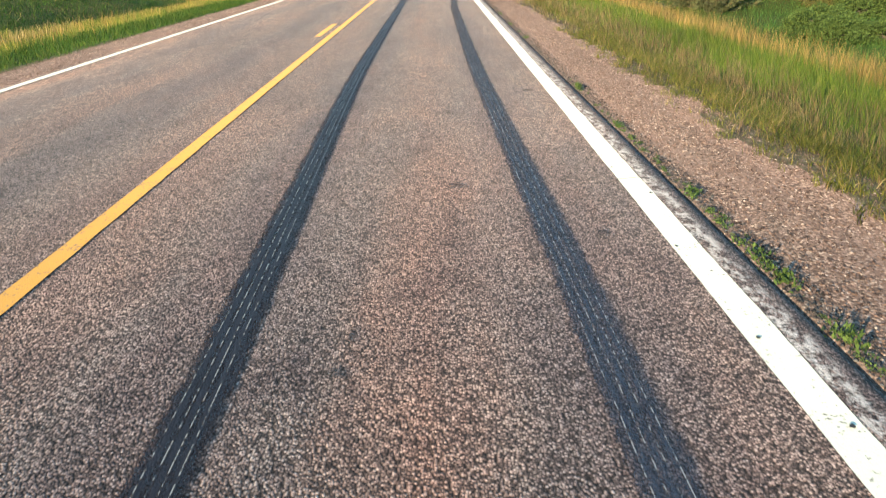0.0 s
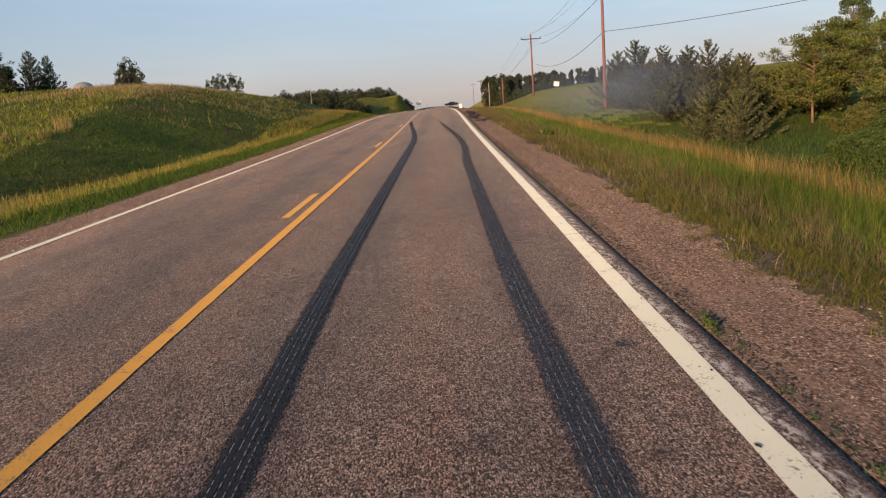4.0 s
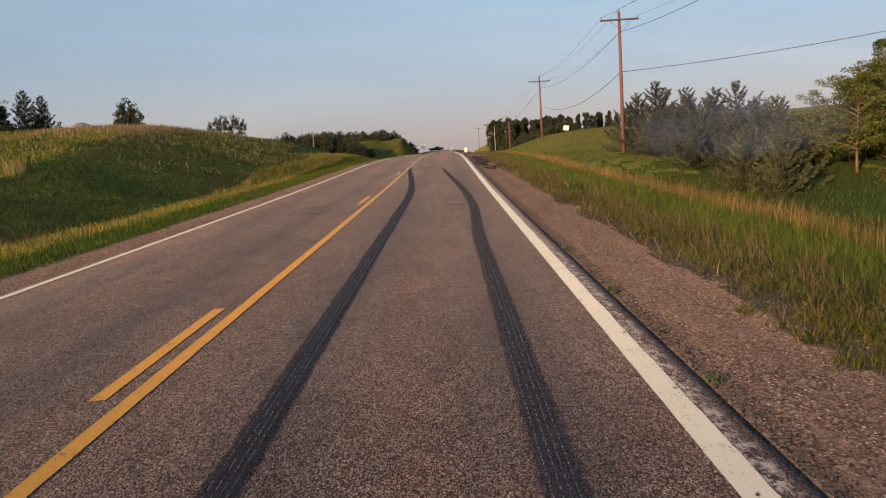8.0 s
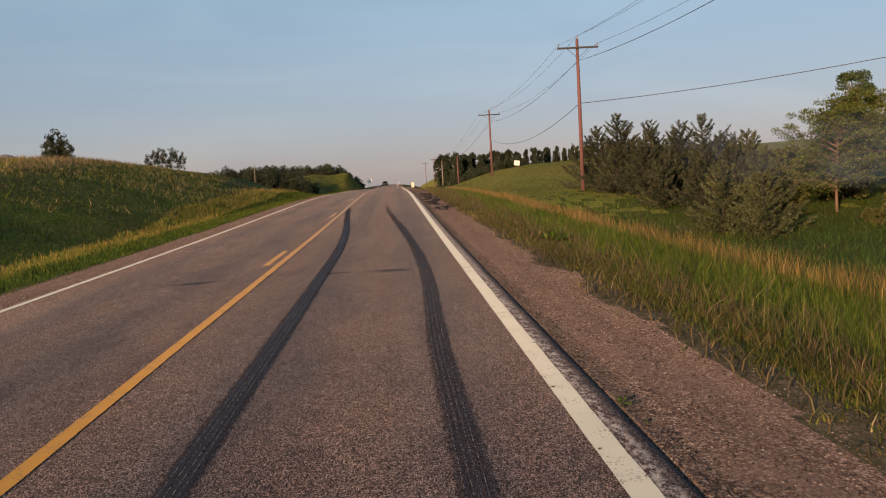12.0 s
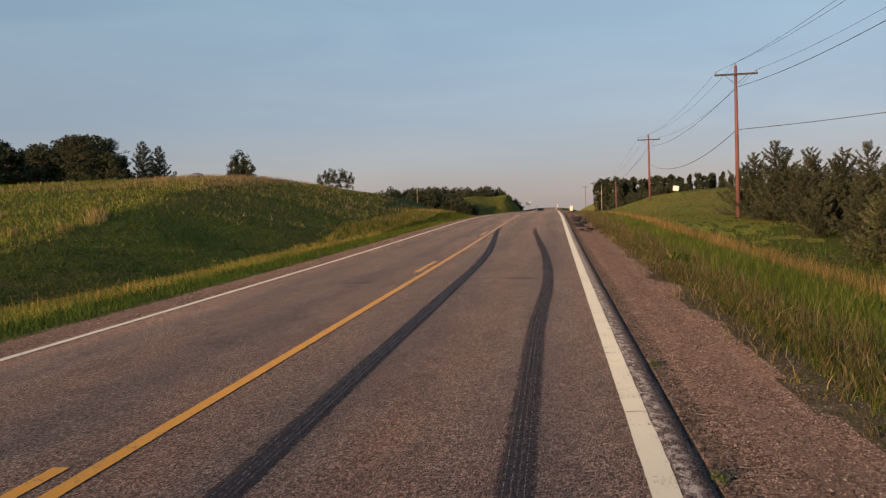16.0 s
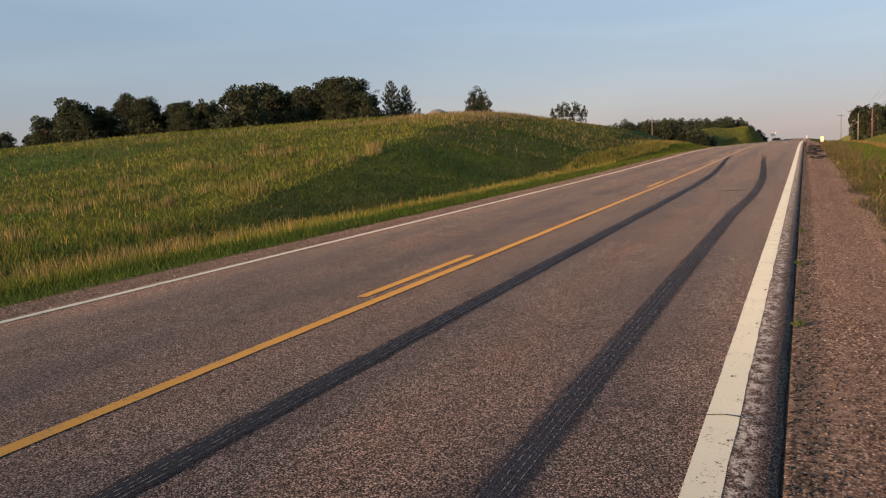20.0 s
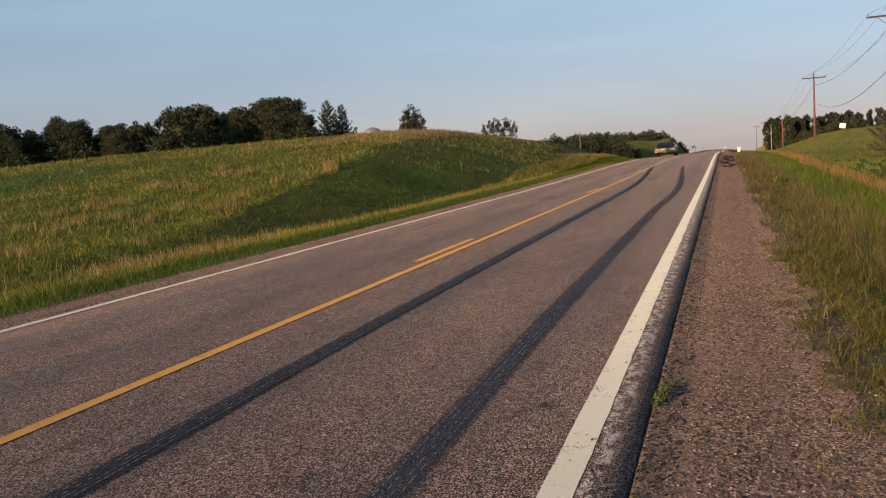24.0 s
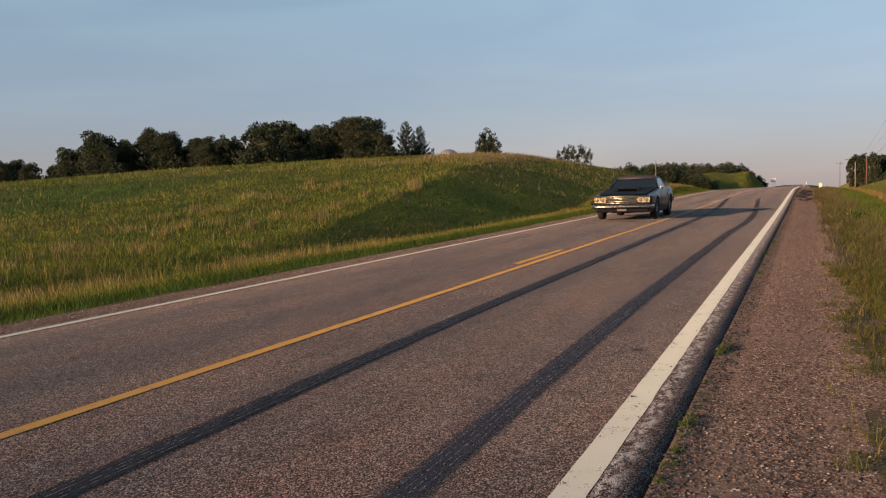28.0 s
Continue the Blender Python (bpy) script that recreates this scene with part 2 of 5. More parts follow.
def gravel_ground():
    """Pinkish crushed stone, washed pale in drifts and pressed grey in the wheel ruts."""
    m, b = material("shoulder_gravel", 0.95)
    b.inputs["Diffuse Roughness"].default_value = 0.7
    b.inputs["Specular IOR Level"].default_value = 0.1
    n = Nodes(m)
    small = n.ramp(n.add("ShaderNodeSeparateColor", Color=n.cells(78.0)).outputs[0], [(0.0, (0.036, 0.026, 0.021)), (0.45, (0.165, 0.106, 0.083)), (0.85, (0.31, 0.205, 0.162)), (1.0, (0.54, 0.43, 0.36))])
    large = n.ramp(n.add("ShaderNodeSeparateColor", Color=n.cells(48.0)).outputs[0], [(0.0, (0.04, 0.028, 0.022)), (0.5, (0.168, 0.108, 0.084)), (1.0, (0.40, 0.29, 0.23))])
    pick = n.ramp(n.noise(14.0, 2.0), [(0.47, g(0.0)), (0.53, g(1.0))])
    gaps = n.ramp(n.mix(pick, n.cells(78.0, "Distance"), n.cells(48.0, "Distance")), [(0.3, g(1.0)), (0.7, g(0.45))])
    col = n.mix(1.0, n.mix(pick, small, large), gaps, "MULTIPLY")
    dust = n.ramp(n.noise(1.3, 5.0, 0.65, (1.8, 0.5, 1)), [(0.42, g(0.0)), (0.68, g(0.6))])
    col = n.mix(dust, col, (0.185, 0.121, 0.097))
    grit = n.ramp(n.noise(2.2, 5.0, 0.7, (1.5, 0.35, 1)), [(0.52, g(0.0)), (0.70, g(0.55))])
    col = n.mix(grit, col, (0.10, 0.078, 0.065))
    side = n.math("ADD", n.add("ShaderNodeSeparateXYZ", Vector=n.place).outputs[0], n.math("MULTIPLY", n.noise(1.7, 4.0, 0.6), 0.5))
    strip = n.ramp(n.math("MULTIPLY", side, 0.1), [(0.0, g(0.0)), (0.375, g(0.6)), (0.39, g(0.0)), (0.435, g(0.35)), (0.455, g(0.0))])
    col = n.mix(strip, col, n.mix(1.0, col, (0.52, 0.56, 0.60), "MULTIPLY"))
    n.put(b.inputs["Base Color"], col)
    n.put(b.inputs["Normal"], n.bump(n.cells(78.0, "Distance"), -0.003, 0.8))
    return m


def leafy(name, dark, light, odd=None, shine=0.6):
    """Foliage or grass, each blade or leaf its own tone, a little light let through."""
    m, b = material(name, shine)
    n = Nodes(m)
    r = n.island()
    stops = [(0.0, dark), (0.85, light)] + ([(1.0, odd)] if odd else [])
    col = n.ramp(r, stops)
    col = n.mix(1.0, col, n.ramp(n.noise(0.35, 3.0), [(0.3, g(0.72)), (0.7, g(1.2))]), "MULTIPLY")
    n.put(b.inputs["Base Color"], col)
    b.inputs["Specular IOR Level"].default_value = 0.1
    tl = n.add("ShaderNodeBsdfTranslucent", Color=col)
    mx = n.add("ShaderNodeMixShader", Fac=0.25)
    n.t.links.new(b.outputs[0], mx.inputs[1])
    n.t.links.new(tl.outputs[0], mx.inputs[2])
    n.t.links.new(mx.outputs[0], n.t.nodes["Material Output"].inputs["Surface"])
    return m


def bark(name, a, c):
    m, b = material(name, 0.9)
    n = Nodes(m)
    v = n.noise(6.0, 6.0, 0.65, (1, 1, 0.12))
    n.put(b.inputs["Base Color"], n.ramp(v, [(0.3, a), (0.7, c)]))
    n.put(b.inputs["Normal"], n.bump(v, 0.03, 0.8))
    return m


def plain(name, colour, rough=0.6, metal=0.0, vary=0.15, size=4.0):
    m, b = material(name, rough, metal, colour)
    n = Nodes(m)
    f = n.noise(size, 5.0, 0.6)
    n.put(b.inputs["Base Color"], n.mix(f, tuple(c * (1 - vary) for c in colour), tuple(min(1, c * (1 + vary)) for c in colour)))
    n.put(b.inputs["Roughness"], n.ramp(n.noise(size * 3), [(0.3, g(max(0, rough - 0.08))), (0.7, g(min(1, rough + 0.08)))]))
    return m


ASPHALT = chip_seal()
WHITE_PAINT = road_paint("white_line_paint", (0.51, 0.51, 0.44), 0.36)
YELLOW_PAINT = road_paint("yellow_line_paint", (0.47, 0.235, 0.026), 0.38, 0.78)
RUBBER = rubber_mark("tyre_rubber_dark", 1.45, (0.010, 0.008, 0.011), (0.023, 0.020, 0.026))
RUBBER_THIN = rubber_mark("tyre_rubber_thin", 0.96, (0.016, 0.019, 0.031), (0.040, 0.046, 0.066))
MEADOW = earth_grass("meadow_ground")
# meadow ground tinted brighter: the right hill's sunlight is in the colour
MEADOW_SUNLIT = earth_grass("meadow_ground_sunlit", (2.5, 2.1, 1.9))
GRAVEL = gravel_ground()
GRASS = leafy("grass_green", (0.054, 0.084, 0.009), (0.165, 0.188, 0.022), (0.26, 0.225, 0.055))
GRASS_DARK = leafy("grass_dark_green", (0.03, 0.07, 0.014), (0.09, 0.155, 0.028))
GRASS_VERGE = leafy("grass_verge_green", (0.062, 0.105, 0.011), (0.195, 0.245, 0.030), (0.34, 0.29, 0.065))
GRASS_YELLOW = leafy("grass_yellow_green", (0.115, 0.150, 0.018), (0.27, 0.262, 0.036), (0.37, 0.30, 0.08))
GRASS_WORN = leafy("grass_worn_olive", (0.075, 0.085, 0.014), (0.19, 0.175, 0.030), (0.30, 0.20, 0.065))
GRASS_TAN = leafy("grass_tan_seed", (0.25, 0.155, 0.042), (0.54, 0.33, 0.105))
# deep green of dark weeds; also paints shade on cutting and verge grass
GRASS_SHADE_WEED = leafy("grass_shade_and_weed", (0.020, 0.050, 0.007), (0.072, 0.125, 0.015), (0.17, 0.16, 0.035))
GRASS_DRY = leafy("grass_dry", (0.15, 0.12, 0.035), (0.33, 0.25, 0.09), (0.46, 0.34, 0.16))
GRASS_BROWN = leafy("grass_dead_brown", (0.10, 0.07, 0.03), (0.30, 0.20, 0.09), (0.42, 0.32, 0.15))
SEED_PINK = leafy("grass_pink_seed", (0.24, 0.155, 0.07), (0.42, 0.29, 0.15))
HILL = leafy("grass_hill_olive", (0.135, 0.150, 0.026), (0.245, 0.232, 0.052), (0.31, 0.26, 0.075))
WEED = leafy("weed_leaf", (0.03, 0.052, 0.014), (0.09, 0.13, 0.032))
CEDAR = leafy("cedar_spray", (0.034, 0.044, 0.026), (0.105, 0.115, 0.062), (0.17, 0.130, 0.072))
PINE = leafy("pine_needles", (0.048, 0.070, 0.016), (0.155, 0.178, 0.040), (0.21, 0.185, 0.06))
LEAF = leafy("broad_leaf", (0.04, 0.065, 0.025), (0.12, 0.16, 0.06))
LEAF_FAR = leafy("far_leaf", (0.024, 0.033, 0.021), (0.076, 0.088, 0.048))
SCRUB = leafy("scrub_leaf", (0.05, 0.062, 0.018), (0.15, 0.155, 0.045), (0.22, 0.14, 0.07))
PALE_SPRAY = leafy("juniper_spray", (0.055, 0.068, 0.030), (0.155, 0.170, 0.078), (0.20, 0.145, 0.075))
BARK = bark("grey_bark", (0.05, 0.04, 0.032), (0.14, 0.115, 0.09))
CEDAR_BARK = bark("dark_cedar_bark", (0.022, 0.018, 0.015), (0.06, 0.048, 0.038))
PINE_BARK = bark("pine_bark", (0.09, 0.052, 0.035), (0.21, 0.125, 0.08))
POST_PALE = bark("pale_post_wood", (0.22, 0.18, 0.14), (0.42, 0.36, 0.30))
POLE_WOOD = bark("pole_wood", (0.11, 0.046, 0.042), (0.21, 0.095, 0.082))
WIRE = plain("wire_metal", (0.06, 0.06, 0.065), 0.5)


# ---- mesh helpers ----
def mesh_ob(name, v, f, mats, parent=None, smooth=False, index=None, normals=None, uv=None):
    """A mesh object from arrays of vertices and of triangles or quads."""
    v, f = np.asarray(v, dtype=np.float32), np.asarray(f, dtype=np.int32)
    me = bpy.data.meshes.new(name)
    me.vertices.add(len(v))
    me.vertices.foreach_set("co", v.ravel())
    k = f.shape[1]
    me.loops.add(f.size)
    me.loops.foreach_set("vertex_index", f.ravel())
    me.polygons.add(len(f))
    me.polygons.foreach_set("loop_start", np.arange(0, f.size, k, dtype=np.int32))
    if smooth:
        me.polygons.foreach_set("use_smooth", np.ones(len(f), dtype=bool))
    for m in mats if isinstance(mats, (list, tuple)) else [mats]:
        me.materials.append(m)
    if index is not None:
        me.polygons.foreach_set("material_index", np.asarray(index, dtype=np.int32))
    me.update(calc_edges=True)
    if uv is not None:
        me.uv_layers.new(name="along").data.foreach_set("uv", np.asarray(uv, dtype=np.float32)[f.ravel()].ravel())
    if normals is not None:
        me.polygons.foreach_set("use_smooth", np.ones(len(f), dtype=bool))
        me.normals_split_custom_set_from_vertices(np.asarray(normals, dtype=np.float32))
    ob = new(name, me)
    ob.parent = parent
    return ob


def part(name, bm, mat, parent=None, label="", smooth=False):
    """One bmesh as one mesh object under a thing or a part."""
    me = bpy.data.meshes.new(name)
    bmesh.ops.recalc_face_normals(bm, faces=bm.faces)
    bm.to_mesh(me)
    bm.free()
    me.materials.append(mat)
    if smooth:
        me.polygons.foreach_set("use_smooth", [True] * len(me.polygons))
    ob = new(name, me)
    ob.parent = parent
    return tagged(ob, label)


def box(bm, x, y, z, sx, sy, sz, bevel=0.0, turn=None):
    r = bmesh.ops.create_cube(bm, size=1.0)
    vs = r["verts"]
    bmesh.ops.scale(bm, vec=(sx, sy, sz), verts=vs)
    if bevel:
        es = list({e for v in vs for e in v.link_edges})
        vs = list({v for f in bmesh.ops.bevel(bm, geom=es, offset=bevel, segments=2, affect="EDGES", profile=0.6)["faces"] for v in f.verts} | {v for v in vs if v.is_valid})
    if turn:
        bmesh.ops.rotate(bm, verts=vs, cent=(0, 0, 0), matrix=turn)
    bmesh.ops.translate(bm, vec=(x, y, z), verts=vs)
    return vs


def tube(points, radii, sides=8, cap=True):
    """Rings along a line of points: vertices and quads of a tapered, bending stem."""
    p = [Vector(q) for q in points]
    vs, fs = [], []
    for i, q in enumerate(p):
        d = (p[min(i + 1, len(p) - 1)] - p[max(i - 1, 0)]).normalized()
        a = d.cross(Vector((0.3, 1, 0.2))).normalized()
        b = d.cross(a)
        for k in range(sides):
            w = 2 * math.pi * k / sides
            vs.append(q + (a * math.cos(w) + b * math.sin(w)) * radii[i])
    for i in range(len(p) - 1):
        for k in range(sides):
            fs.append((i * sides + k, i * sides + (k + 1) % sides, (i + 1) * sides + (k + 1) % sides, (i + 1) * sides + k))
    if cap:
        c = len(vs)
        vs += [p[0], p[-1]]
        n = (len(p) - 1) * sides
        for k in range(0, sides, 2):
            fs.append((c, (k + 2) % sides, (k + 1) % sides, k))
            fs.append((c + 1, n + k, n + k + 1, n + (k + 2) % sides))
    return [tuple(v) for v in vs], fs


def join(*pieces):
    vs, fs = [], []
    for v, f in pieces:
        o = len(vs)
        vs += list(v)
        fs += [tuple(i + o for i in q) for q in f]
    return vs, fs


# ---- the lie of the land ----
def smooth(a, b, x):
    t = np.clip((x - a) / (b - a), 0, 1)
    return t * t * (3 - 2 * t)


def soft_min(a, b, k=0.5):
    h = np.clip(0.5 + 0.5 * (b - a) / k, 0, 1)
    return b * (1 - h) + a * h - k * h * (1 - h)


def soft_max(a, b, k=0.3):
    return -soft_min(-a, -b, k)


def road_rise(y):
    """The road's height along its line: level, over a slight brow, a dip, and a far crest."""
    return np.interp(y, np.linspace(-2000, 2000, 1601), _RISE)


def road_shift(y):
    return 0.25 * smooth(200, 290, y)


_y = np.linspace(-2000, 2000, 1601)
_RISE = np.interp(_y, [-2000, 30, 47, 59, 76, 98, 124, 160, 215, 250, 290, 330, 500, 2000], [0, 0, 0.11, 0.18, 0.1, -0.2, -0.45, -1.2, -3.5, -3.3, -2.35, -2.7, -9, -60])
_RISE = np.convolve(np.pad(_RISE, 6, "edge"), np.hanning(15)[1:-1] / np.hanning(15).sum(), "valid")


def waves(x, y, size, seed):
    """Gentle unevenness of the ground."""
    r = np.random.RandomState(seed)
    out = np.zeros_like(np.asarray(x, dtype=float))
    for _ in range(7):
        a, p, s = r.uniform(0, 6.28), r.uniform(0, 6.28), r.uniform(0.6, 1.9) / size
        out = out + np.sin((x * math.cos(a) + y * math.sin(a)) * s * 6.28 + p)
    return out / 7


CREASE_Y, CREASE_X = [20, 24.5, 30, 38, 46, 56, 66, 90], [14.8, 15.6, 16.9, 17.7, 18.5, 20.2, 23.5, 27.0]


def cut_edge(y):
    """How far from the centre line the left cutting meets the natural hillside."""
    y = np.asarray(y, dtype=float)
    return np.interp(y, CREASE_Y, CREASE_X)


def height(x, y):
    """The ground's height at a place, road bed included."""
    x, y = np.asarray(x, dtype=float), np.asarray(y, dtype=float)
    u = x - road_shift(y)
    a = np.abs(u)
    # to the left: a low bank beside the road, then a hill that the road cuts
    bank = -0.14 - np.clip(a - 4.3, 0, None) * 0.13
    hill = np.maximum(-0.95, -0.85 + 0.118 * (y - 24))
    crown = 4.1 + 0.3 * smooth(26, 34, a) - 1.75 * smooth(55, 98, a) + 0.4 * smooth(70, 90, y) * (1 - smooth(45, 60, a))
    hill = soft_min(hill, crown, 1.6)
    cut = hill - (cut_edge(y) - a) * (0.24 - 0.05 * smooth(60, 90, y)) - 0.012 * np.clip(y - 82, 0, 60) - 2.5 * smooth(76, 110, y) * (1 - smooth(11.5, 18.5, a))
    cut = np.where(y > 60, np.minimum(cut, -0.22 + (a - 4.3) * 0.165 + 0.3 * np.clip(a - 11, 0, None)), cut)
    hill = hill - 6.0 * smooth(105, 150, y) * (1 - 0.25 * smooth(150, 260, y)) * (1 - smooth(40, 62, a)) - 7.0 * smooth(272, 330, y) * smooth(40, 62, a)
    left = soft_max(bank, soft_min(hill, cut, 0.5), 0.25) + 0.12 * waves(x, y, 9, 1) * smooth(6, 12, a) + 1.2 * smooth(125, 170, y) * smooth(9, 22, a)
    # to the right: a grassy slope down into a hollow, and a hill further on
    slope = -0.21 - np.clip(a - 4.9, 0, None) * 0.15 - np.clip(a - 8.8, 0, None) * 0.17
    hollow = -2.95 + 2.35 * smooth(44, 68, y) + 2.3 * smooth(76, 112, y) + 1.7 * smooth(38, 90, a)
    side = -0.95 + (a - 9.5 - 8.0 * smooth(135, 215, y) - 9.0 * smooth(230, 320, y)) * 0.30
    right = soft_max(slope, soft_min(hollow, soft_max(side, hollow - 9, 0.3), 0.5), 0.3) + 0.10 * waves(x, y, 8, 2) * smooth(6, 12, a)
    z = np.where(u < 0, left, right)
    bed = np.where(u < 0, -0.02 * a - 0.05, -0.02 * a - 0.075)
    gravel = np.where(u < 0, -0.085 - (a - 3.4) * 0.06, -0.103 - (a - 3.45) * 0.068)
    z = np.where(a < 3.42, bed, np.where(a < np.where(u < 0, 4.3, 4.9), gravel, z))
    far = smooth(300, 2000, np.abs(y)) * 40 + smooth(250, 2000, a) * 25
    z = z + road_rise(y) * (1 - smooth(14, 40, a))
    # the grassy mound beside the road before the far crest
    m = np.where(u < 0, smooth(4.4, 11.5, a) * (1 - smooth(26, 36, a)) * np.exp(-((y - 243) / 20) ** 2), 0)
    z = z + m * np.maximum(0, 2.1 + 0.2 * np.sin(a * 0.7) - z)
    return z - far * smooth(300, 500, np.hypot(x, y))


def sheet(name, xs, ys, mats, index_of=None, lift=0.0, shift=True):
    X, Y = np.meshgrid(xs, ys)
    if shift:
        X = X + road_shift(Y)
    v = np.stack([X, Y, height(X, Y) + lift], -1).reshape(-1, 3)
    nx, ny = len(xs), len(ys)
    i = (np.arange(ny - 1)[:, None] * nx + np.arange(nx - 1)[None, :]).ravel()
    f = np.stack([i, i + 1, i + nx + 1, i + nx], -1)
    idx = index_of(v[f].mean(1)) if index_of else None
    return mesh_ob(name, v, f, mats, None, True, idx)


def verge_dirt():
    m, b = material("verge_dirt", 0.95)
    b.inputs["Specular IOR Level"].default_value = 0.05
    n = Nodes(m)
    n.put(b.inputs["Base Color"], n.ramp(n.noise(9.0, 6.0, 0.7), [(0.3, (0.055, 0.046, 0.022)), (0.55, (0.13, 0.10, 0.055)), (0.75, (0.25, 0.185, 0.125))]))
    n.put(b.inputs["Normal"], n.bump(n.noise(30.0, 4.0, 0.7), 0.03, 0.6))
    return m


DIRT = verge_dirt()


def ground_kind(c):
    u = c[:, 0] - road_shift(c[:, 1])
    edge = 5.05 + 0.25 * waves(c[:, 0] * 0, c[:, 1], 3.1, 5)
    speckle = np.random.RandomState(3).uniform(-6, 6, len(c))
    inner = np.where((u > -4.75) & (u < edge), 2, np.where((u > 9.5) & (c[:, 1] + speckle > 60), 3, 0))
    return np.where((u > -4.45) & (u < 4.52 + 0.22 * waves(c[:, 0] * 0, c[:, 1], 3.1, 5) + 0.2 * waves(c[:, 0] * 0, c[:, 1], 0.9, 6)), 1, inner)


gx = np.unique(np.concatenate([[-2000, -1400, -900, -600, -420, -300, -220], np.arange(-170, -50, 5), np.arange(-50, -14, 1.0), np.arange(-14, -4.1, 0.4), [-4.45, -4.3, -4.1, -3.75, -3.4], [-1.7, 0, 1.7], [3.4, 3.42], np.arange(3.45, 4.7, 0.12), np.arange(4.7, 6.0, 0.06), np.arange(6.0, 14, 0.4), np.arange(14, 50, 1.0), np.arange(50, 170, 5), [220, 300, 420, 600, 900, 1400, 2000]]))
gy = np.unique(np.concatenate([[-2000, -1200, -600, -300, -150, -80, -40], np.arange(-24, 34, 0.3), np.arange(34, 130, 1.0), np.arange(130, 360, 4.0), [400, 460, 560, 700, 1000, 1500, 2000]]))
tagged(sheet("ground", gx, gy, [MEADOW, GRAVEL, DIRT, MEADOW_SUNLIT], ground_kind), "rolling grassland with gravel shoulders along a country road", "ground", kind="structure")


# ---- the road ----
def ribbon(name, xs_of, ys, lift, mat, parent=None, skirt=0.0):
    """A strip laid along the road: xs_of(y) gives its edges across."""
    rows = []
    for y in ys:
        c, z = float(road_shift(y)), float(road_rise(y))
        xs = xs_of(y)
        row = [(c + x, y, z - 0.02 * abs(x) + lift - float(np.interp(x, [3.23, 3.29, 3.345, 3.385, 3.42], [0, 0.003, 0.009, 0.022, 0.05]))) for x in xs]
        if skirt:
            row = [(row[0][0] - 0.02, y, row[0][2] - skirt)] + row + [(row[-1][0] + 0.03, y, row[-1][2] - skirt)]
        rows.append(row)
    w = len(rows[0])
    v = [p for r in rows for p in r]
    f = [(j * w + i, j * w + i + 1, (j + 1) * w + i + 1, (j + 1) * w + i) for j in range(len(rows) - 1) for i in range(w - 1)]
    uv = [(i / (w - 1), y) for y in ys for i in range(w)]
    return mesh_ob(name, v, f, mat, parent, True, uv=uv)


near_y = np.concatenate([[-300, -120, -50], np.arange(-20, 60, 0.1), np.arange(60, 140, 2.0), np.arange(140, 420, 5.0), [500, 700]])
far_y = np.concatenate([[-300, -120, -50, -20], np.arange(-16, 60, 0.5), np.arange(60, 140, 2.0), np.arange(140, 420, 5.0), [500, 700]])


def ragged(y, seed, amount):
    return amount * float(waves(np.array([0.0]), np.array([y]), 0.9, seed)[0] + 0.7 * waves(np.array([0.0]), np.array([y]), 0.23, seed + 9)[0])


road = ribbon("road", lambda y: [-3.42 + ragged(y, 3, 0.03), -2.0, -1.0, 0, 1.0, 2.0, 3.0, 3.215, 3.27 + ragged(y, 4, 0.008), 3.32 + ragged(y, 4, 0.015), 3.362 + ragged(y, 5, 0.018), 3.392 + ragged(y, 5, 0.02)], near_y, 0.0, ASPHALT, None, 0.09)
tagged(road, "two-lane country road of worn reddish-grey chip seal", "road", kind="structure")
LINES = []
LINES.append(ribbon("edge_line", lambda y: [3.050 + ragged(y, 31, 0.003), 3.203 + ragged(y, 32, 0.006)], near_y, 0.0018, WHITE_PAINT, road))
LINES.append(ribbon("edge_line", lambda y: [-3.32, -3.20], far_y, 0.005, WHITE_PAINT, road))
LINES.append(ribbon("centre_line", lambda y: [-0.055 + ragged(y, 33, 0.004), 0.055 + ragged(y, 34, 0.004)], near_y, 0.005, YELLOW_PAINT, road))
for k in range(-2, 26):
    y0 = 6.98 + 15.15 * k
    LINES.append(ribbon("centre_dash", lambda y: [-0.285, -0.175], np.arange(y0, y0 + 3.06, 0.34), 0.005, YELLOW_PAINT, road))
for ob in LINES:
    tagged(ob, "worn white edge line" if "edge" in ob.name else "yellow centre line paint")


def left_track(y):
    return 0.90 + 0.19 * (1 - smooth(-9, 4, y)) - 0.80 * smooth(22, 46, y) ** 1.1


def right_track(y):
    return 2.37 + 0.15 * (1 - smooth(-9, 5, y)) + 0.10 * smooth(14, 20, y) - 0.80 * smooth(20, 47, y)


def skid(track, half, ys, mat, label):
    thing = new("skid_mark")
    tagged(thing, label, "tyre mark", "burnout marks")
    ribbon("rubber_band", lambda y: [float(track(y)) + half * k for k in (-1.22, -0.6, 0, 0.6, 1.22)], ys, 0.0055, mat, thing)
    for k in (-0.62, -0.2, 0.18, 0.56):
        ribbon("tread_line", lambda y: [float(track(y)) + half * k - 0.002, float(track(y)) + half * k + 0.002], ys[ys < 24], 0.008, TREAD, thing)
    return thing


def tread_dashes():
    """Pale grit left in the grooves of the tread, in short dashes."""
    m, b = material("tread_dashes", 0.9, 0, (0.30, 0.27, 0.25))
    n = Nodes(m)
    n.put(b.inputs["Alpha"], n.ramp(n.noise(26.0, 2.0, 0.5, (1, 1, 1)), [(0.46, g(0.0)), (0.58, g(0.8))]))
    return m


TREAD = tread_dashes()
mark_y = np.concatenate([np.arange(-14, 20, 0.15), np.arange(20, 45.5, 0.4)])
skid(left_track, 0.089, mark_y, RUBBER, "black ribbed burnt-rubber tyre mark on the asphalt")
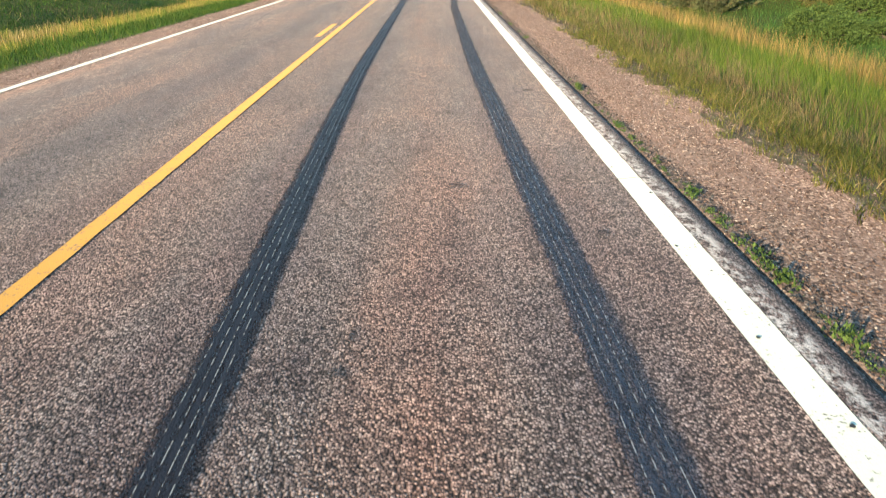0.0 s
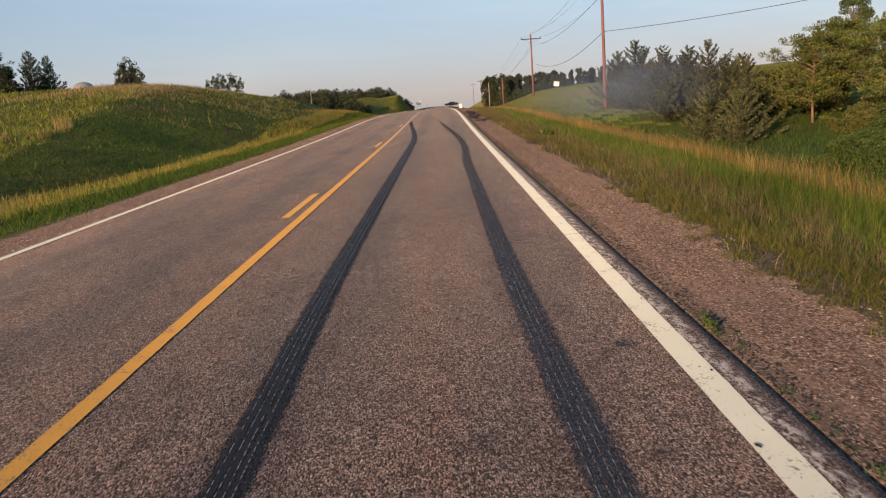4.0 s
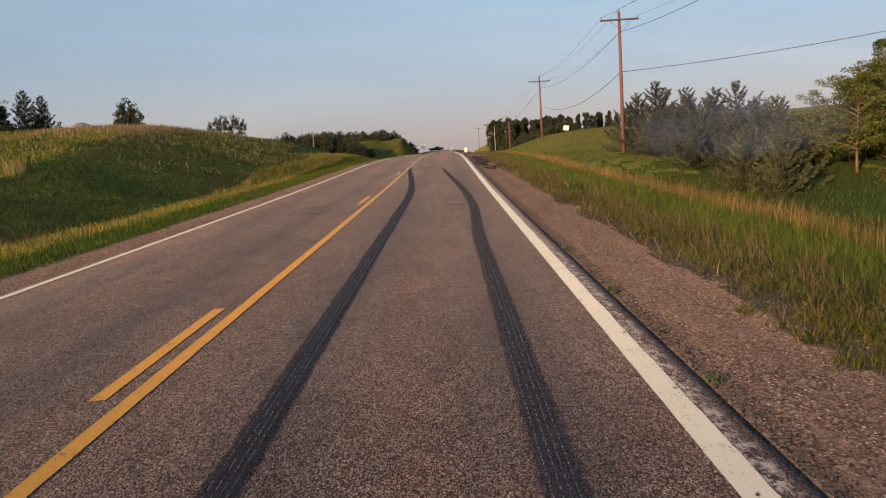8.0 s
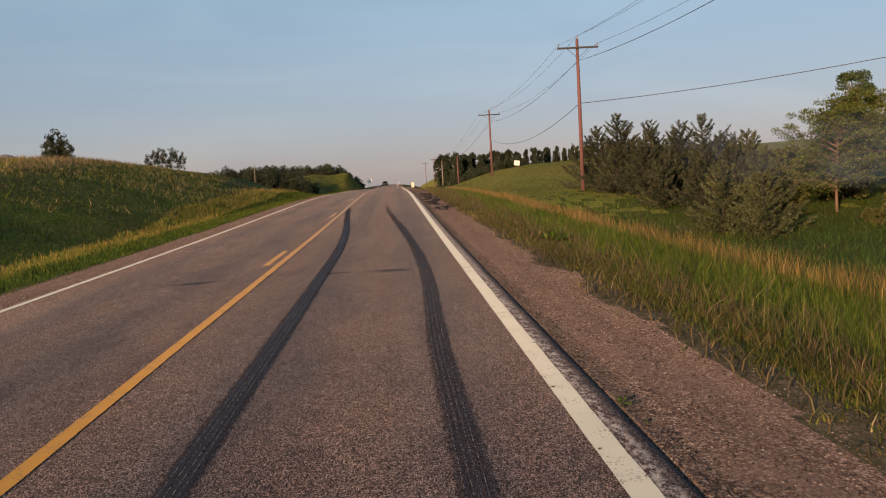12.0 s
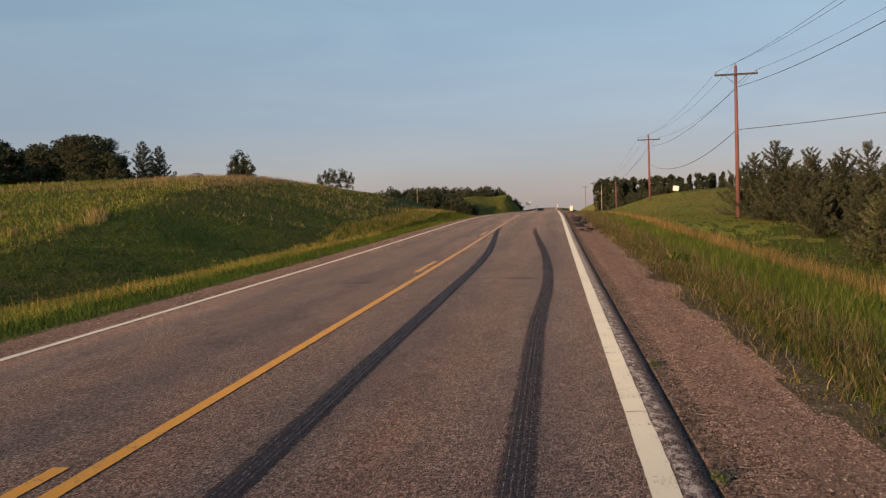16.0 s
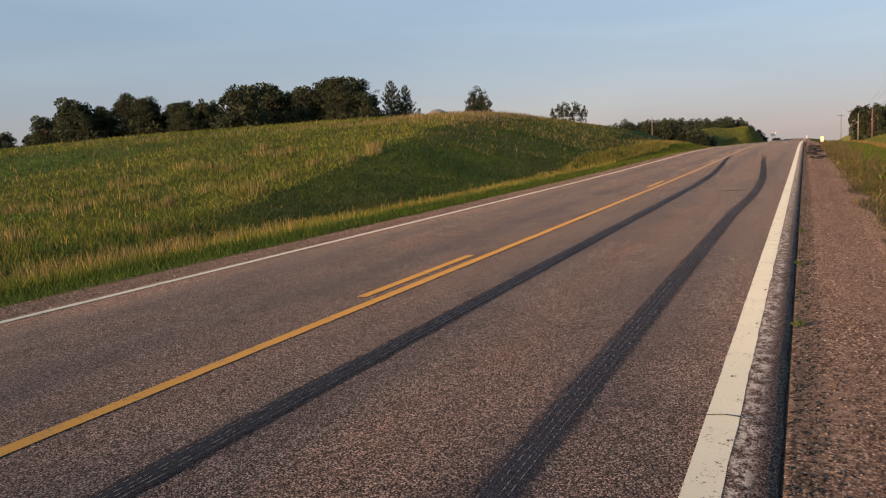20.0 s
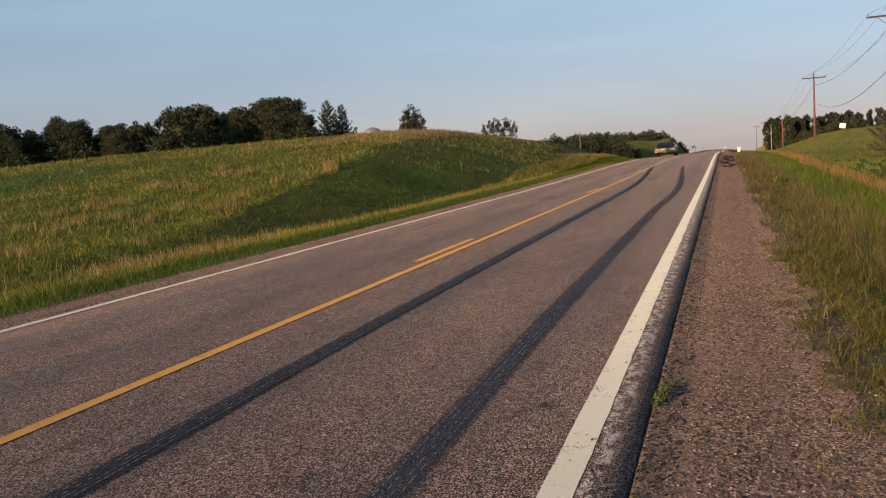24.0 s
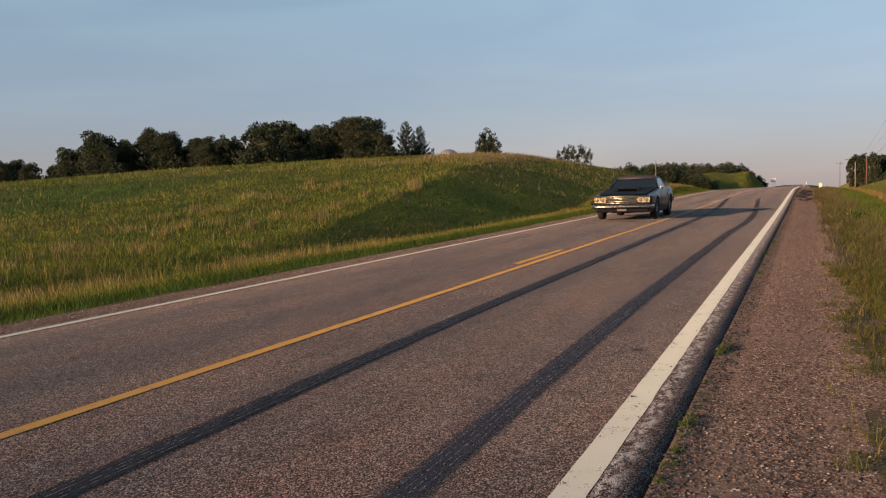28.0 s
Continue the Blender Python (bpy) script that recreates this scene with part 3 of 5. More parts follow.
skid(right_track, 0.094, mark_y[:-4], RUBBER_THIN, "faded blue-black ribbed tyre mark on the asphalt")

CRACK = plain("crack_dark", (0.02, 0.018, 0.018), 0.95)
for y0 in (16.25, 11.07, 4.6, -2.8, 24.0):
    ys = np.array([y0, y0 + 0.012 if y0 > 5 else y0 + 0.008])
    mesh_ob("crack", [(x, y0 + 0.02 * math.sin(x * 23 + y0) + d, -0.02 * x + 0.0075) for x in np.linspace(2.55 if y0 < 5 else 2.98, 3.3, 14) for d in (0, 0.011)], [(2 * i, 2 * i + 1, 2 * i + 3, 2 * i + 2) for i in range(13)], CRACK, road)


# a thin crack right across both lanes, broken and wandering
crng = random.Random(5)
for x0, x1 in ((-2.9, -2.2), (-1.7, -0.2), (-0.05, 0.75), (1.15, 2.3), (2.6, 3.2)):
    xs = np.linspace(x0, x1, 12)
    ys = [20.45 + 0.05 * math.sin(x * 2.3) + crng.uniform(-0.02, 0.02) for x in xs]
    mesh_ob("crack", [(x, y + d, -0.02 * abs(x) + 0.007) for x, y in zip(xs, ys) for d in (0, 0.028)], [(2 * i, 2 * i + 1, 2 * i + 3, 2 * i + 2) for i in range(11)], CRACK, road)


def stain_paint():
    """Soaked oil, fading out from the middle."""
    m, b = material("oil_soak", 0.6, 0, (0.02, 0.018, 0.018))
    n = Nodes(m)
    ball = n.t.nodes.new("ShaderNodeTexGradient")
    ball.gradient_type = "SPHERICAL"
    n.put(ball.inputs["Vector"], n.place)
    f = n.math("MULTIPLY", ball.outputs["Fac"], n.math("MULTIPLY", n.noise(3.0, 5.0, 0.7), 2.0))
    n.put(b.inputs["Alpha"], n.ramp(f, [(0.12, g(0.0)), (0.8, g(0.5))]))
    return m


SOAK = stain_paint()


def blot(x, y, rx, ry, seed):
    k = 28
    w = np.linspace(0, 2 * math.pi, k, endpoint=False) + seed
    vs = [(0, 0, 0)] + [(math.cos(a), math.sin(a), 0) for a in w]
    ob = mesh_ob("oil_stain", vs, [(0, 1 + i, 1 + (i + 1) % k) for i in range(k)], SOAK, None)
    ob.location, ob.scale = (x, y, -0.02 * abs(x) + 0.006 + float(road_rise(y))), (rx * 1.25, ry * 1.25, 1)
    ob.rotation_euler = (0, 0.02 * (1 if x > 0 else -1), 0)
    return tagged(ob, "dark oily stain soaked into the chip seal", "stain", "stains on the road")


for i, (x, y, rx, ry) in enumerate([(1.95, 20.55, 0.34, 0.20), (-1.0, 20.3, 0.40, 0.16), (1.1, 20.5, 0.3, 0.12), (2.84, 0.9, 0.09, 0.10), (1.5, -5.45, 0.05, 0.06), (1.52, -5.15, 0.02, 0.12), (2.0, -2.95, 0.09, 0.08), (2.75, -3.9, 0.06, 0.08)]):
    blot(x, y, rx, ry, i + 1)


# chips knocked out of the white edge line
prng = random.Random(17)
for k in range(26):
    y0 = -8.0 + 26 * (k / 25) ** 1.5 + prng.uniform(-0.3, 0.3)
    x0 = prng.choice((3.07, 3.18, prng.uniform(3.07, 3.19)))
    w = [(a, prng.uniform(0.35, 1.0) * prng.uniform(0.006, 0.016)) for a in np.linspace(0, 6.28, 7)[:-1]]
    vs = [(x0 + r * 1.3 * math.cos(a), y0 + r * 2.2 * math.sin(a), -0.02 * x0 + 0.0072) for a, r in w]
    mesh_ob("paint_chip", vs, [tuple(range(6))], CRACK, road)


# ---- utility poles ----
def base_z(x, y):
    return float(height(np.array([x]), np.array([y]))[0])


def utility_pole(x, y, top, arm=2.9, radius=0.15, lean=0.0, wood=POLE_WOOD, label="tall weathered red-brown wooden utility pole with a crossarm"):
    z0 = base_z(x, y) - 0.3
    thing = new("utility_pole")
    thing.matrix_world = pose(x, y, z0, 0, lean, 0)
    tagged(thing, label, "utility pole", "poles along the road")
    h = top - z0
    v, f = tube([(0, 0, 0), (0, 0, h * 0.5), (0, 0, h)], [radius, radius * 0.85, radius * 0.68], 10)
    mesh_ob("shaft", v, f, wood, thing, False)
    if arm:
        bm = bmesh.new()
        box(bm, 0, -0.17, h - 0.62, arm, 0.10, 0.13, 0.012)
        part("crossarm", bm, ARM_WOOD, thing, "dark wooden crossarm")
        for s in (-1, 1):
            bm = bmesh.new()
            box(bm, s * 0.45, -0.19, h - 0.95, 0.03, 0.02, 0.95, 0, Matrix.Rotation(s * 0.85, 3, "Y"))
            part("brace", bm, WIRE, thing)
        for px, pz in ((-arm * 0.47, h - 0.55), (arm * 0.47, h - 0.55), (0.0, h)):
            v, f = tube([(px, -0.17 if px else 0, pz), (px, -0.17 if px else 0, pz + 0.10), (px, -0.17 if px else 0, pz + 0.16), (px, -0.17 if px else 0, pz + 0.22)], [0.015, 0.05, 0.06, 0.03], 8)
            mesh_ob("insulator", v, f, GLASS_GREY, thing, True)
    return thing


def wire(a, b, sag, radius=0.009):
    pts = []
    for i in range(25):
        s = i / 24
        pts.append((a[0] + (b[0] - a[0]) * s, a[1] + (b[1] - a[1]) * s, a[2] + (b[2] - a[2]) * s - 4 * sag * s * (1 - s)))
    v, f = tube(pts, [radius] * 25, 4, False)
    return tagged(mesh_ob("overhead_wire", v, f, WIRE, None, True), "thin dark overhead line slung between utility poles", "wire", "lines on the poles")


ARM_WOOD = plain("arm_wood", (0.05, 0.045, 0.045), 0.85)
GLASS_GREY = plain("insulator_glaze", (0.25, 0.24, 0.23), 0.3)
POLES = [(15.5, 66.0, 10.05), (15.3, 118.0, 9.05), (18.5, 330.0, 6.6), (20.0, 372.0, 6.9), (17.4, 395.0, 5.9), (15.7, 13.0, 10.4), (15.8, -42.0, 10.4)]
for px, py, pt in POLES:
    utility_pole(px, py, pt)
utility_pole(13.4, 152.0, 3.75, 0, 0.14, 0.0, POLE_WOOD, "short bare red-brown wooden pole on the verge")
utility_pole(15.9, 240.0, 4.1, 0, 0.12, 0.0, POST_PALE, "slim pale bare pole beside a windbreak")
order = [(15.8, -42.0, 10.4), (15.7, 13.0, 10.4), (15.5, 66.0, 10.05), (15.3, 118.0, 9.05), (18.5, 330.0, 6.6)]
for (ax, ay, az), (bx, by, bz) in zip(order, order[1:]):
    drop = 0.9 if by < 200 else 3.0
    for off, dz in ((-1.36, -0.38), (1.36, -0.38), (0.0, 0.2)):
        wire((ax + off, ay - 0.17, az + dz), (bx + off, by - 0.17, bz + dz), drop)
    wire((ax, ay, az - 1.5), (bx, by, bz - 1.5), drop * 1.1, 0.016)
wire((15.5, 66.0, 5.6), (15.3, 118.0, 5.2), 1.5, 0.022)
wire((15.5, 66.0, 5.6), (49.0, 40.0, 9.6), 1.0, 0.022)


# ---- trees ----
def sprays(points, outward, size, rng, aspect=0.5, droop=0.3):
    """Small leaf cards at points, facing every way, each a bent pair of triangles."""
    n = len(points)
    d = outward + rng.normal(0, 0.55, (n, 3))
    d[:, 2] -= droop
    d /= np.linalg.norm(d, axis=1)[:, None] + 1e-6
    s = np.cross(d, rng.normal(0, 1, (n, 3)))
    s /= np.linalg.norm(s, axis=1)[:, None] + 1e-6
    up = np.cross(s, d)
    L = size * rng.uniform(0.6, 1.35, n)[:, None]
    w = L * aspect
    a = points
    b = points + d * L * 0.5 + s * w * 0.5 + up * L * 0.08
    c = points + d * L
    e = points + d * L * 0.5 - s * w * 0.5 + up * L * 0.08
    v = np.stack([a, b, c, e], 1).reshape(-1, 3)
    f = np.arange(n * 4).reshape(-1, 4)
    return v, f


def conifer(name, label, h, r, n, leaf, seed, size=0.16, bare=0.03, full=0.8):
    """A cedar or spruce: a straight stem, feathered limbs that rise to pointed tips, spiky on top."""
    rng = np.random.RandomState(seed)
    thing = new(name)
    tagged(thing, label, "tree")
    pieces = [tube([(0, 0, -0.4), (0.03, 0, h * 0.5), (0, 0, h * 0.985)], [0.016 * h + 0.04, 0.010 * h + 0.02, 0.012], 6)]
    limbs = int(14 + h * 12)
    hs = bare + (0.985 - bare) * np.linspace(0, 1, limbs) ** 1.35
    az = np.arange(limbs) * 2.39996 + rng.normal(0, 0.35, limbs)
    reach = (r * (1 - hs) ** full + 0.03 * r) * rng.uniform(0.5, 1.35, limbs) + 0.16 * (1.15 - hs)
    lift = 0.30 + 0.62 * hs + rng.normal(0, 0.12, limbs)
    for i in range(limbs):
        d = np.array([math.cos(az[i]), math.sin(az[i]), lift[i]]) * reach[i]
        o = np.array([0, 0, hs[i] * h])
        pieces.append(tube([o, o + d * 0.5 + (0, 0, -0.05 * reach[i]), o + d * 0.95], [0.012 + 0.01 * reach[i], 0.012, 0.005], 4, False))
    mesh_ob("trunk", *join(*pieces), CEDAR_BARK, thing)
    k = rng.choice(limbs, n, p=(reach + 0.10) ** 1.3 / ((reach + 0.10) ** 1.3).sum())
    t = rng.uniform(0.04, 1.0, n) ** 0.75
    dirs = np.stack([np.cos(az[k]), np.sin(az[k]), lift[k]], 1)
    p = dirs * (reach[k] * t)[:, None]
    p[:, 2] += hs[k] * h - 0.16 * reach[k] * np.sin(math.pi * t)
    fan = (0.012 + (0.08 + 0.10 * (1 - hs[k])) * reach[k] * (1 - t) * (0.3 + t))[:, None]
    p += rng.normal(0, 1, (n, 3)) * fan * np.array([1, 1, 0.55])
    v, f = sprays(p, dirs / np.linalg.norm(dirs, axis=1)[:, None] * 1.1, size, rng, 0.24, -0.15)
    mesh_ob("crown", v, f, leaf, thing)
    return thing


def pine(name, label, h, r, leaf, seed, limbs=30):
    """An open pine: a leaning orange stem, wide limbs that fork, flat pads of needles at their ends."""
    rng = np.random.RandomState(seed)
    thing = new(name)
    tagged(thing, label, "tree")
    stem = [Vector((0.10 * math.sin(2.2 * s) * h * 0.3, 0.06 * math.sin(3.1 * s + 1) * h * 0.3, -0.3 + s * h * 0.98)) for s in np.linspace(0, 1, 9)]
    pieces = [tube(stem, [0.115 * (1 - 0.93 * s) ** 1.2 + 0.008 for s in np.linspace(0, 1, 9)], 9)]
    pts, outs = [], []
    for i in range(limbs):
        u = (i + rng.uniform(0, 1)) / limbs
        s = 0.25 + 0.74 * u
        a = i * 2.39996 + rng.normal(0, 0.4)
        q = s * 8
        root = stem[int(q)].lerp(stem[min(8, int(q) + 1)], q - int(q))
        long = r * (0.30 + 0.78 * math.sin(math.pi * min(1.0, 0.28 + 0.68 * u))) * rng.uniform(0.6, 1.1)
        out = Vector((math.cos(a), math.sin(a), 0))
        tip = root + out * long + Vector((0, 0, long * (0.12 + 0.55 * u)))
        mid = root.lerp(tip, 0.5) + Vector((0, 0, 0.10 * long))
        pieces.append(tube([root, mid, tip], [0.035 + 0.012 * long, 0.026, 0.010], 5, False))
        ends = [(tip, 0.60), (root.lerp(tip, 0.34), 0.55), (root.lerp(tip, 0.66), 0.62)]
        for _ in range(3):
            o = root.lerp(tip, rng.uniform(0.42, 0.9))
            e = o + Vector((out.x + rng.normal(0, 0.7), out.y + rng.normal(0, 0.7), rng.uniform(0.1, 0.7))) * long * 0.34
            pieces.append(tube([o, e], [0.018, 0.006], 4, False))
            ends.append((e, 0.40))
        for e, w in ends:
            m = int(150 * w * rng.uniform(0.6, 1.2))
            w = w * rng.uniform(0.7, 1.2)
            d = rng.normal(0, 1, (m, 3))
            d /= np.linalg.norm(d, axis=1)[:, None]
            pts.append(np.array(e) + d * (w * rng.uniform(0.15, 1.0, m) ** 0.6)[:, None] * np.array([1, 1, 0.44]))
            d[:, 2] += 0.5
            outs.append(d)
    mesh_ob("trunk", *join(*pieces), PINE_BARK, thing)
    v, f = sprays(np.concatenate(pts), np.concatenate(outs), 0.18, rng, 0.40, 0.0)
    mesh_ob("crown", v, f, leaf, thing)
    return thing


def broadleaf(name, label, h, r, n, leaf, seed, size=0.4, bare=0.25, lobes=14, trunk=BARK, flat=0.75, stout=0.028, lump=0.37):
    """A trunk that forks into limbs, each with uneven clumps of leaves and gaps between them."""
    rng = np.random.RandomState(seed)
    thing = new(name)
    tagged(thing, label, "tree")
    stem = [(0, 0, -0.4), (rng.normal(0, 0.04) * h, rng.normal(0, 0.03) * h, h * 0.35), (rng.normal(0, 0.05) * h, rng.normal(0, 0.05) * h, h * 0.75)]
    pieces = [tube(stem, [stout * h, stout * 0.72 * h, 0.006 * h], 8)]
    cs, rs = [], []
    for i in range(lobes):
        a, u = rng.uniform(0, 6.28), rng.uniform(0, 1)
        z = h * (bare + (0.97 - bare) * u)
        width = r * (0.35 + 0.75 * math.sin(math.pi * min(1, 0.22 + 0.75 * u))) * rng.uniform(0.45, 1.0)
        c = np.array([math.cos(a) * width * 0.75, math.sin(a) * width * 0.75, z])
        cs.append(c)
        rs.append(r * lump * rng.uniform(0.7, 1.3))
        root = Vector(stem[1]).lerp(Vector(stem[2]), min(1, max(0, u * 1.1 - 0.25)))
        mid = root.lerp(Vector(c), 0.55) + Vector((0, 0, -0.03 * h))
        pieces.append(tube([root, mid, c], [0.009 * h, 0.006 * h, 0.002 * h], 5, False))
    mesh_ob("trunk", *join(*pieces), trunk, thing)
    cs, rs = np.array(cs), np.array(rs)
    k = rng.choice(lobes, n, p=rs ** 2 / (rs ** 2).sum())
    d = rng.normal(0, 1, (n, 3))
    d /= np.linalg.norm(d, axis=1)[:, None]
    rad = rs[k] * rng.uniform(0.35, 1.12, n) ** 0.6
    p = cs[k] + d * rad[:, None] * np.array([1, 1, flat])
    v, f = sprays(p, d, size, rng, 0.7, 0.25)
    mesh_ob("crown", v, f, leaf, thing)
    return thing


def plant(tree, x, y, turn=0.0, scale=1.0, sink=0.0, first=False):
    m = pose(x, y, base_z(x, y) - sink, 0, 0, turn)
    if first:
        tree.matrix_basis = m @ Matrix.Diagonal((scale, scale, scale, 1))
        return tree
    tree = copy_thing(tree, m)
    tree.scale = (scale, scale, scale)
    return tree


trng = np.random.RandomState(11)


def top_at(tree, x, y, top, tall, turn=None, first=False):
    """Plants a tree of a known height so that its tip stands at a given level."""
    z = base_z(x, y)
    return plant(tree, x, y, trng.uniform(0, 360) if turn is None else turn, max(0.3, (top - z) / tall), 0.1, first)


# cedars by the near pole
cedars = [conifer("cedar_tree", "dense grey-green eastern cedar with a spiky open top", h, r, n, CEDAR, s, 0.20, 0.01, f) for h, r, n, s, f in ((6.0, 2.9, 17000, 1, 0.95), (5.2, 2.8, 16000, 2, 0.9), (4.0, 1.75, 13000, 3, 0.75))]
CEDAR_AT = [(17.9, 65.2, 0, 4.7), (19.7, 63.5, 0, 4.05), (21.2, 62, 1, 3.85), (23.1, 63, 0, 4.25), (16.9, 67.0, 1, 4.0), (18.9, 67, 0, 4.3), (20.6, 66, 1, 3.6), (24.8, 64, 1, 3.1), (22.2, 66, 0, 3.4), (18.3, 61.0, 1, 2.6), (19.6, 59.0, 2, 2.0), (21.2, 58.0, 1, 2.3), (22.8, 57.5, 2, 2.0), (19.9, 55.0, 1, 1.5), (22.4, 53.5, 1, 1.6), (18.2, 57.0, 2, 1.5), (24.4, 60.0, 1, 2.4), (26.5, 66, 1, 3.0), (17.2, 63.2, 2, 2.2)]
TALL = [6.0, 5.2, 4.0]
used = set()
for x, y, k, top in CEDAR_AT:
    top_at(cedars[k], x, y, top, TALL[k], None, k not in used)
    used.add(k)
# yellow-green pines and scrub in the hollow
pine_a = pine("pine_tree", "yellow-green spreading pine with an orange-brown trunk", 7.0, 3.0, PINE, 21, 44)
plant(pine_a, 27.0, 52.9, 75, 0.80, 0, True)
for x, y, s, a in ((31.2, 49.0, 1.02, 130), (35.0, 46.5, 1.1, 250), (30.5, 57.5, 0.85, 60), (37.5, 53, 1.0, 310), (33.5, 41.0, 0.9, 20), (38.5, 42.5, 1.1, 170)):
    plant(pine_a, x, y, a, s)
cotton = broadleaf("cottonwood_tree", "tall dark-green cottonwood with an open crown", 12.0, 3.2, 17000, LEAF, 31, 0.19, 0.25, 60, BARK, 0.7, 0.016, 0.21)
for i, (x, y, top) in enumerate(((39.6, 73.0, 7.7), (43.4, 72, 8.0), (41.5, 61, 8.2), (47, 62, 9.4), (45, 54, 9.0), (52, 58, 9.8))):
    top_at(cotton, x, y, top, 12.0, 70 * i, i == 0)
bush = broadleaf("scrub_bush", "rounded mixed green and russet scrub bush", 2.3, 1.6, 8000, SCRUB, 41, 0.12, 0.04, 30, BARK, 0.8, 0.02, 0.24)
shrub = broadleaf("green_bush", "low leafy dark-green bush in the hollow", 1.7, 1.6, 8500, WEED, 42, 0.10, 0.03, 40, BARK, 0.7, 0.02, 0.22)
BUSH_AT = [(24.4, 54.5, 1.0), (25.2, 57, 1.2), (29.6, 50.0, 0.9), (28.3, 46.5, 0.75), (31.0, 44.0, 0.9), (33.0, 45.5, 1.1), (29.0, 56, 1.2), (34.5, 50, 1.1), (27.5, 60, 1.3), (31.5, 61, 1.4)]
for i, (x, y, s) in enumerate(BUSH_AT):
    plant(bush, x, y, trng.uniform(0, 360), s, 0.1, i == 0)
for i in range(34):
    x, y = trng.uniform(23, 38), trng.uniform(26, 47)
    plant(shrub, x, y, trng.uniform(0, 360), trng.uniform(0.5, 1.15) * (0.55 + 0.45 * (x > 27)), 0.1, i == 0)
juniper = conifer("juniper_bush", "tall feathery pale grey-green juniper bush", 3.8, 2.0, 15000, PALE_SPRAY, 7, 0.17, 0.01, 0.9)
brng = np.random.RandomState(12)
for i, (x, y, s) in enumerate(((18.9, 49.4, 0.95), (20.3, 47.8, 0.84), (21.5, 50.2, 0.98), (24.2, 58.5, 1.1))):
    plant(juniper, x, y, 80 * i, s, 0.1, i == 0)
for i in range(12):
    plant(bush, brng.uniform(26.6, 32), brng.uniform(43.5, 49.5), brng.uniform(0, 360), brng.uniform(0.4, 0.75), 0.1)
for i in range(12):
    y = brng.uniform(28, 35)
    plant(shrub, 18.6 + (y - 29) * 0.2 + abs(brng.normal(0, 2.2)), y, brng.uniform(0, 360), brng.uniform(0.5, 0.9), 0.1)
# farm grove behind the left hill
grove = [pine("grove_pine", "dark feathery pine of a farm grove", 7.0, 1.45, LEAF_FAR, 23, 30), broadleaf("grove_tree", "dark-green deciduous tree of a farm grove", 10.0, 4.6, 6000, LEAF_FAR, 52, 0.44, 0.03, 50, BARK, 0.7, 0.02, 0.24)]
spruce = conifer("spruce_tree", "dark pointed spruce beside a farm grove", 12.0, 3.9, 9000, LEAF_FAR, 53, 0.55, 0.02, 0.95)
GROVE_TOP = ((-69, 14.5), (-77, 14.4), (-85, 15.8), (-92, 17.1), (-100, 17.3), (-106, 17.0), (-110, 15.2), (-115, 12.7), (-122, 14.6), (-128, 14.0), (-135, 16.6), (-145, 15.6), (-153, 15.7), (-160, 13.8), (-170, 12.6), (-180, 10.8), (-193, 9.8))
for i in range(80):
    s = i / 79
    x, y = -75 - 122 * s + trng.normal(0, 0.8), 150 + trng.normal(0, 5)
    top = np.interp(-x, [-q[0] for q in GROVE_TOP], [q[1] for q in GROVE_TOP]) + trng.uniform(-3.2, 0.9)
    k = int(i % 3 == 1 or s > 0.6)
    top_at(grove[k], x, y, top, (7.0, 10.0)[k], None, i in (0, 1))
for i, (x, y, top) in enumerate(((-72.2, 150, 14.7), (-69.1, 150, 13.6), (-113, 146, 13.6), (-117, 147, 14.2))):
    top_at(spruce, x, y, top, 12.0, 40 * i, i == 0)
lone = broadleaf("field_tree", "lone slender open-crowned tree on the skyline", 9.5, 2.0, 1500, LEAF_FAR, 54, 0.30, 0.16, 26, BARK, 1.5, 0.014, 0.20)
for i, (x, y, top, turn) in enumerate(((-72.6, 192, 12.3, 0), (-71.2, 191, 14.2, 70), (-69.9, 192, 15.3, 150), (-68.5, 192, 14.4, 220), (-67.2, 191, 12.8, 300), (-70.4, 194, 12.9, 30), (-71.2, 263, 11.6, 220), (-69.5, 263, 12.7, 80), (-67.8, 264, 13.3, 140), (-66.0, 262, 12.8, 250), (-64.4, 263, 13.2, 20), (-62.6, 263, 12.5, 190), (-61.2, 264, 11.8, 100))):
    top_at(lone, x, y, top, 9.5, turn, i == 0)
# woods at the far crest and the windbreak
wood = broadleaf("far_tree", "dark distant roadside tree", 6.6, 3.2, 2000, LEAF_FAR, 61, 0.52, 0.03, 20)
for i in range(78):
    s = i / 77
    x = -50 + 41 * s + trng.normal(0, 0.6)
    top_at(wood, x, 272 + trng.uniform(-5, 10), np.interp(x, [-50, -41, -33, -27, -20, -14, -11, -8], [5.8, 6.5, 6.0, 5.6, 6.1, 4.4, 2.4, 1.2]) - trng.uniform(0, 1.5), 6.6, None, i == 0)
for i in range(22):
    x = -44 + 26.5 * i / 21
    top_at(wood, x, 212 + trng.uniform(-5, 6), np.interp(x, [-44, -37, -31, -26, -20.5, -17], [5.3, 5.2, 5.0, 4.2, 3.0, 0.0]) + trng.uniform(-1.2, 0.3), 6.6)
wind = broadleaf("windbreak_tree", "dark slender windbreak tree in a far row", 7.2, 1.15, 1600, LEAF_FAR, 62, 0.42, 0.04, 22, BARK, 1.5, 0.012, 0.42)
for i in range(110):
    s = i / 109
    top_at(wind, 17 + 62 * s + trng.normal(0, 0.5), 258 + 6 * s + trng.normal(0, 3), 5.6 + 1.1 * s + trng.uniform(-1.5, 0.5), 7.2, None, i == 0)
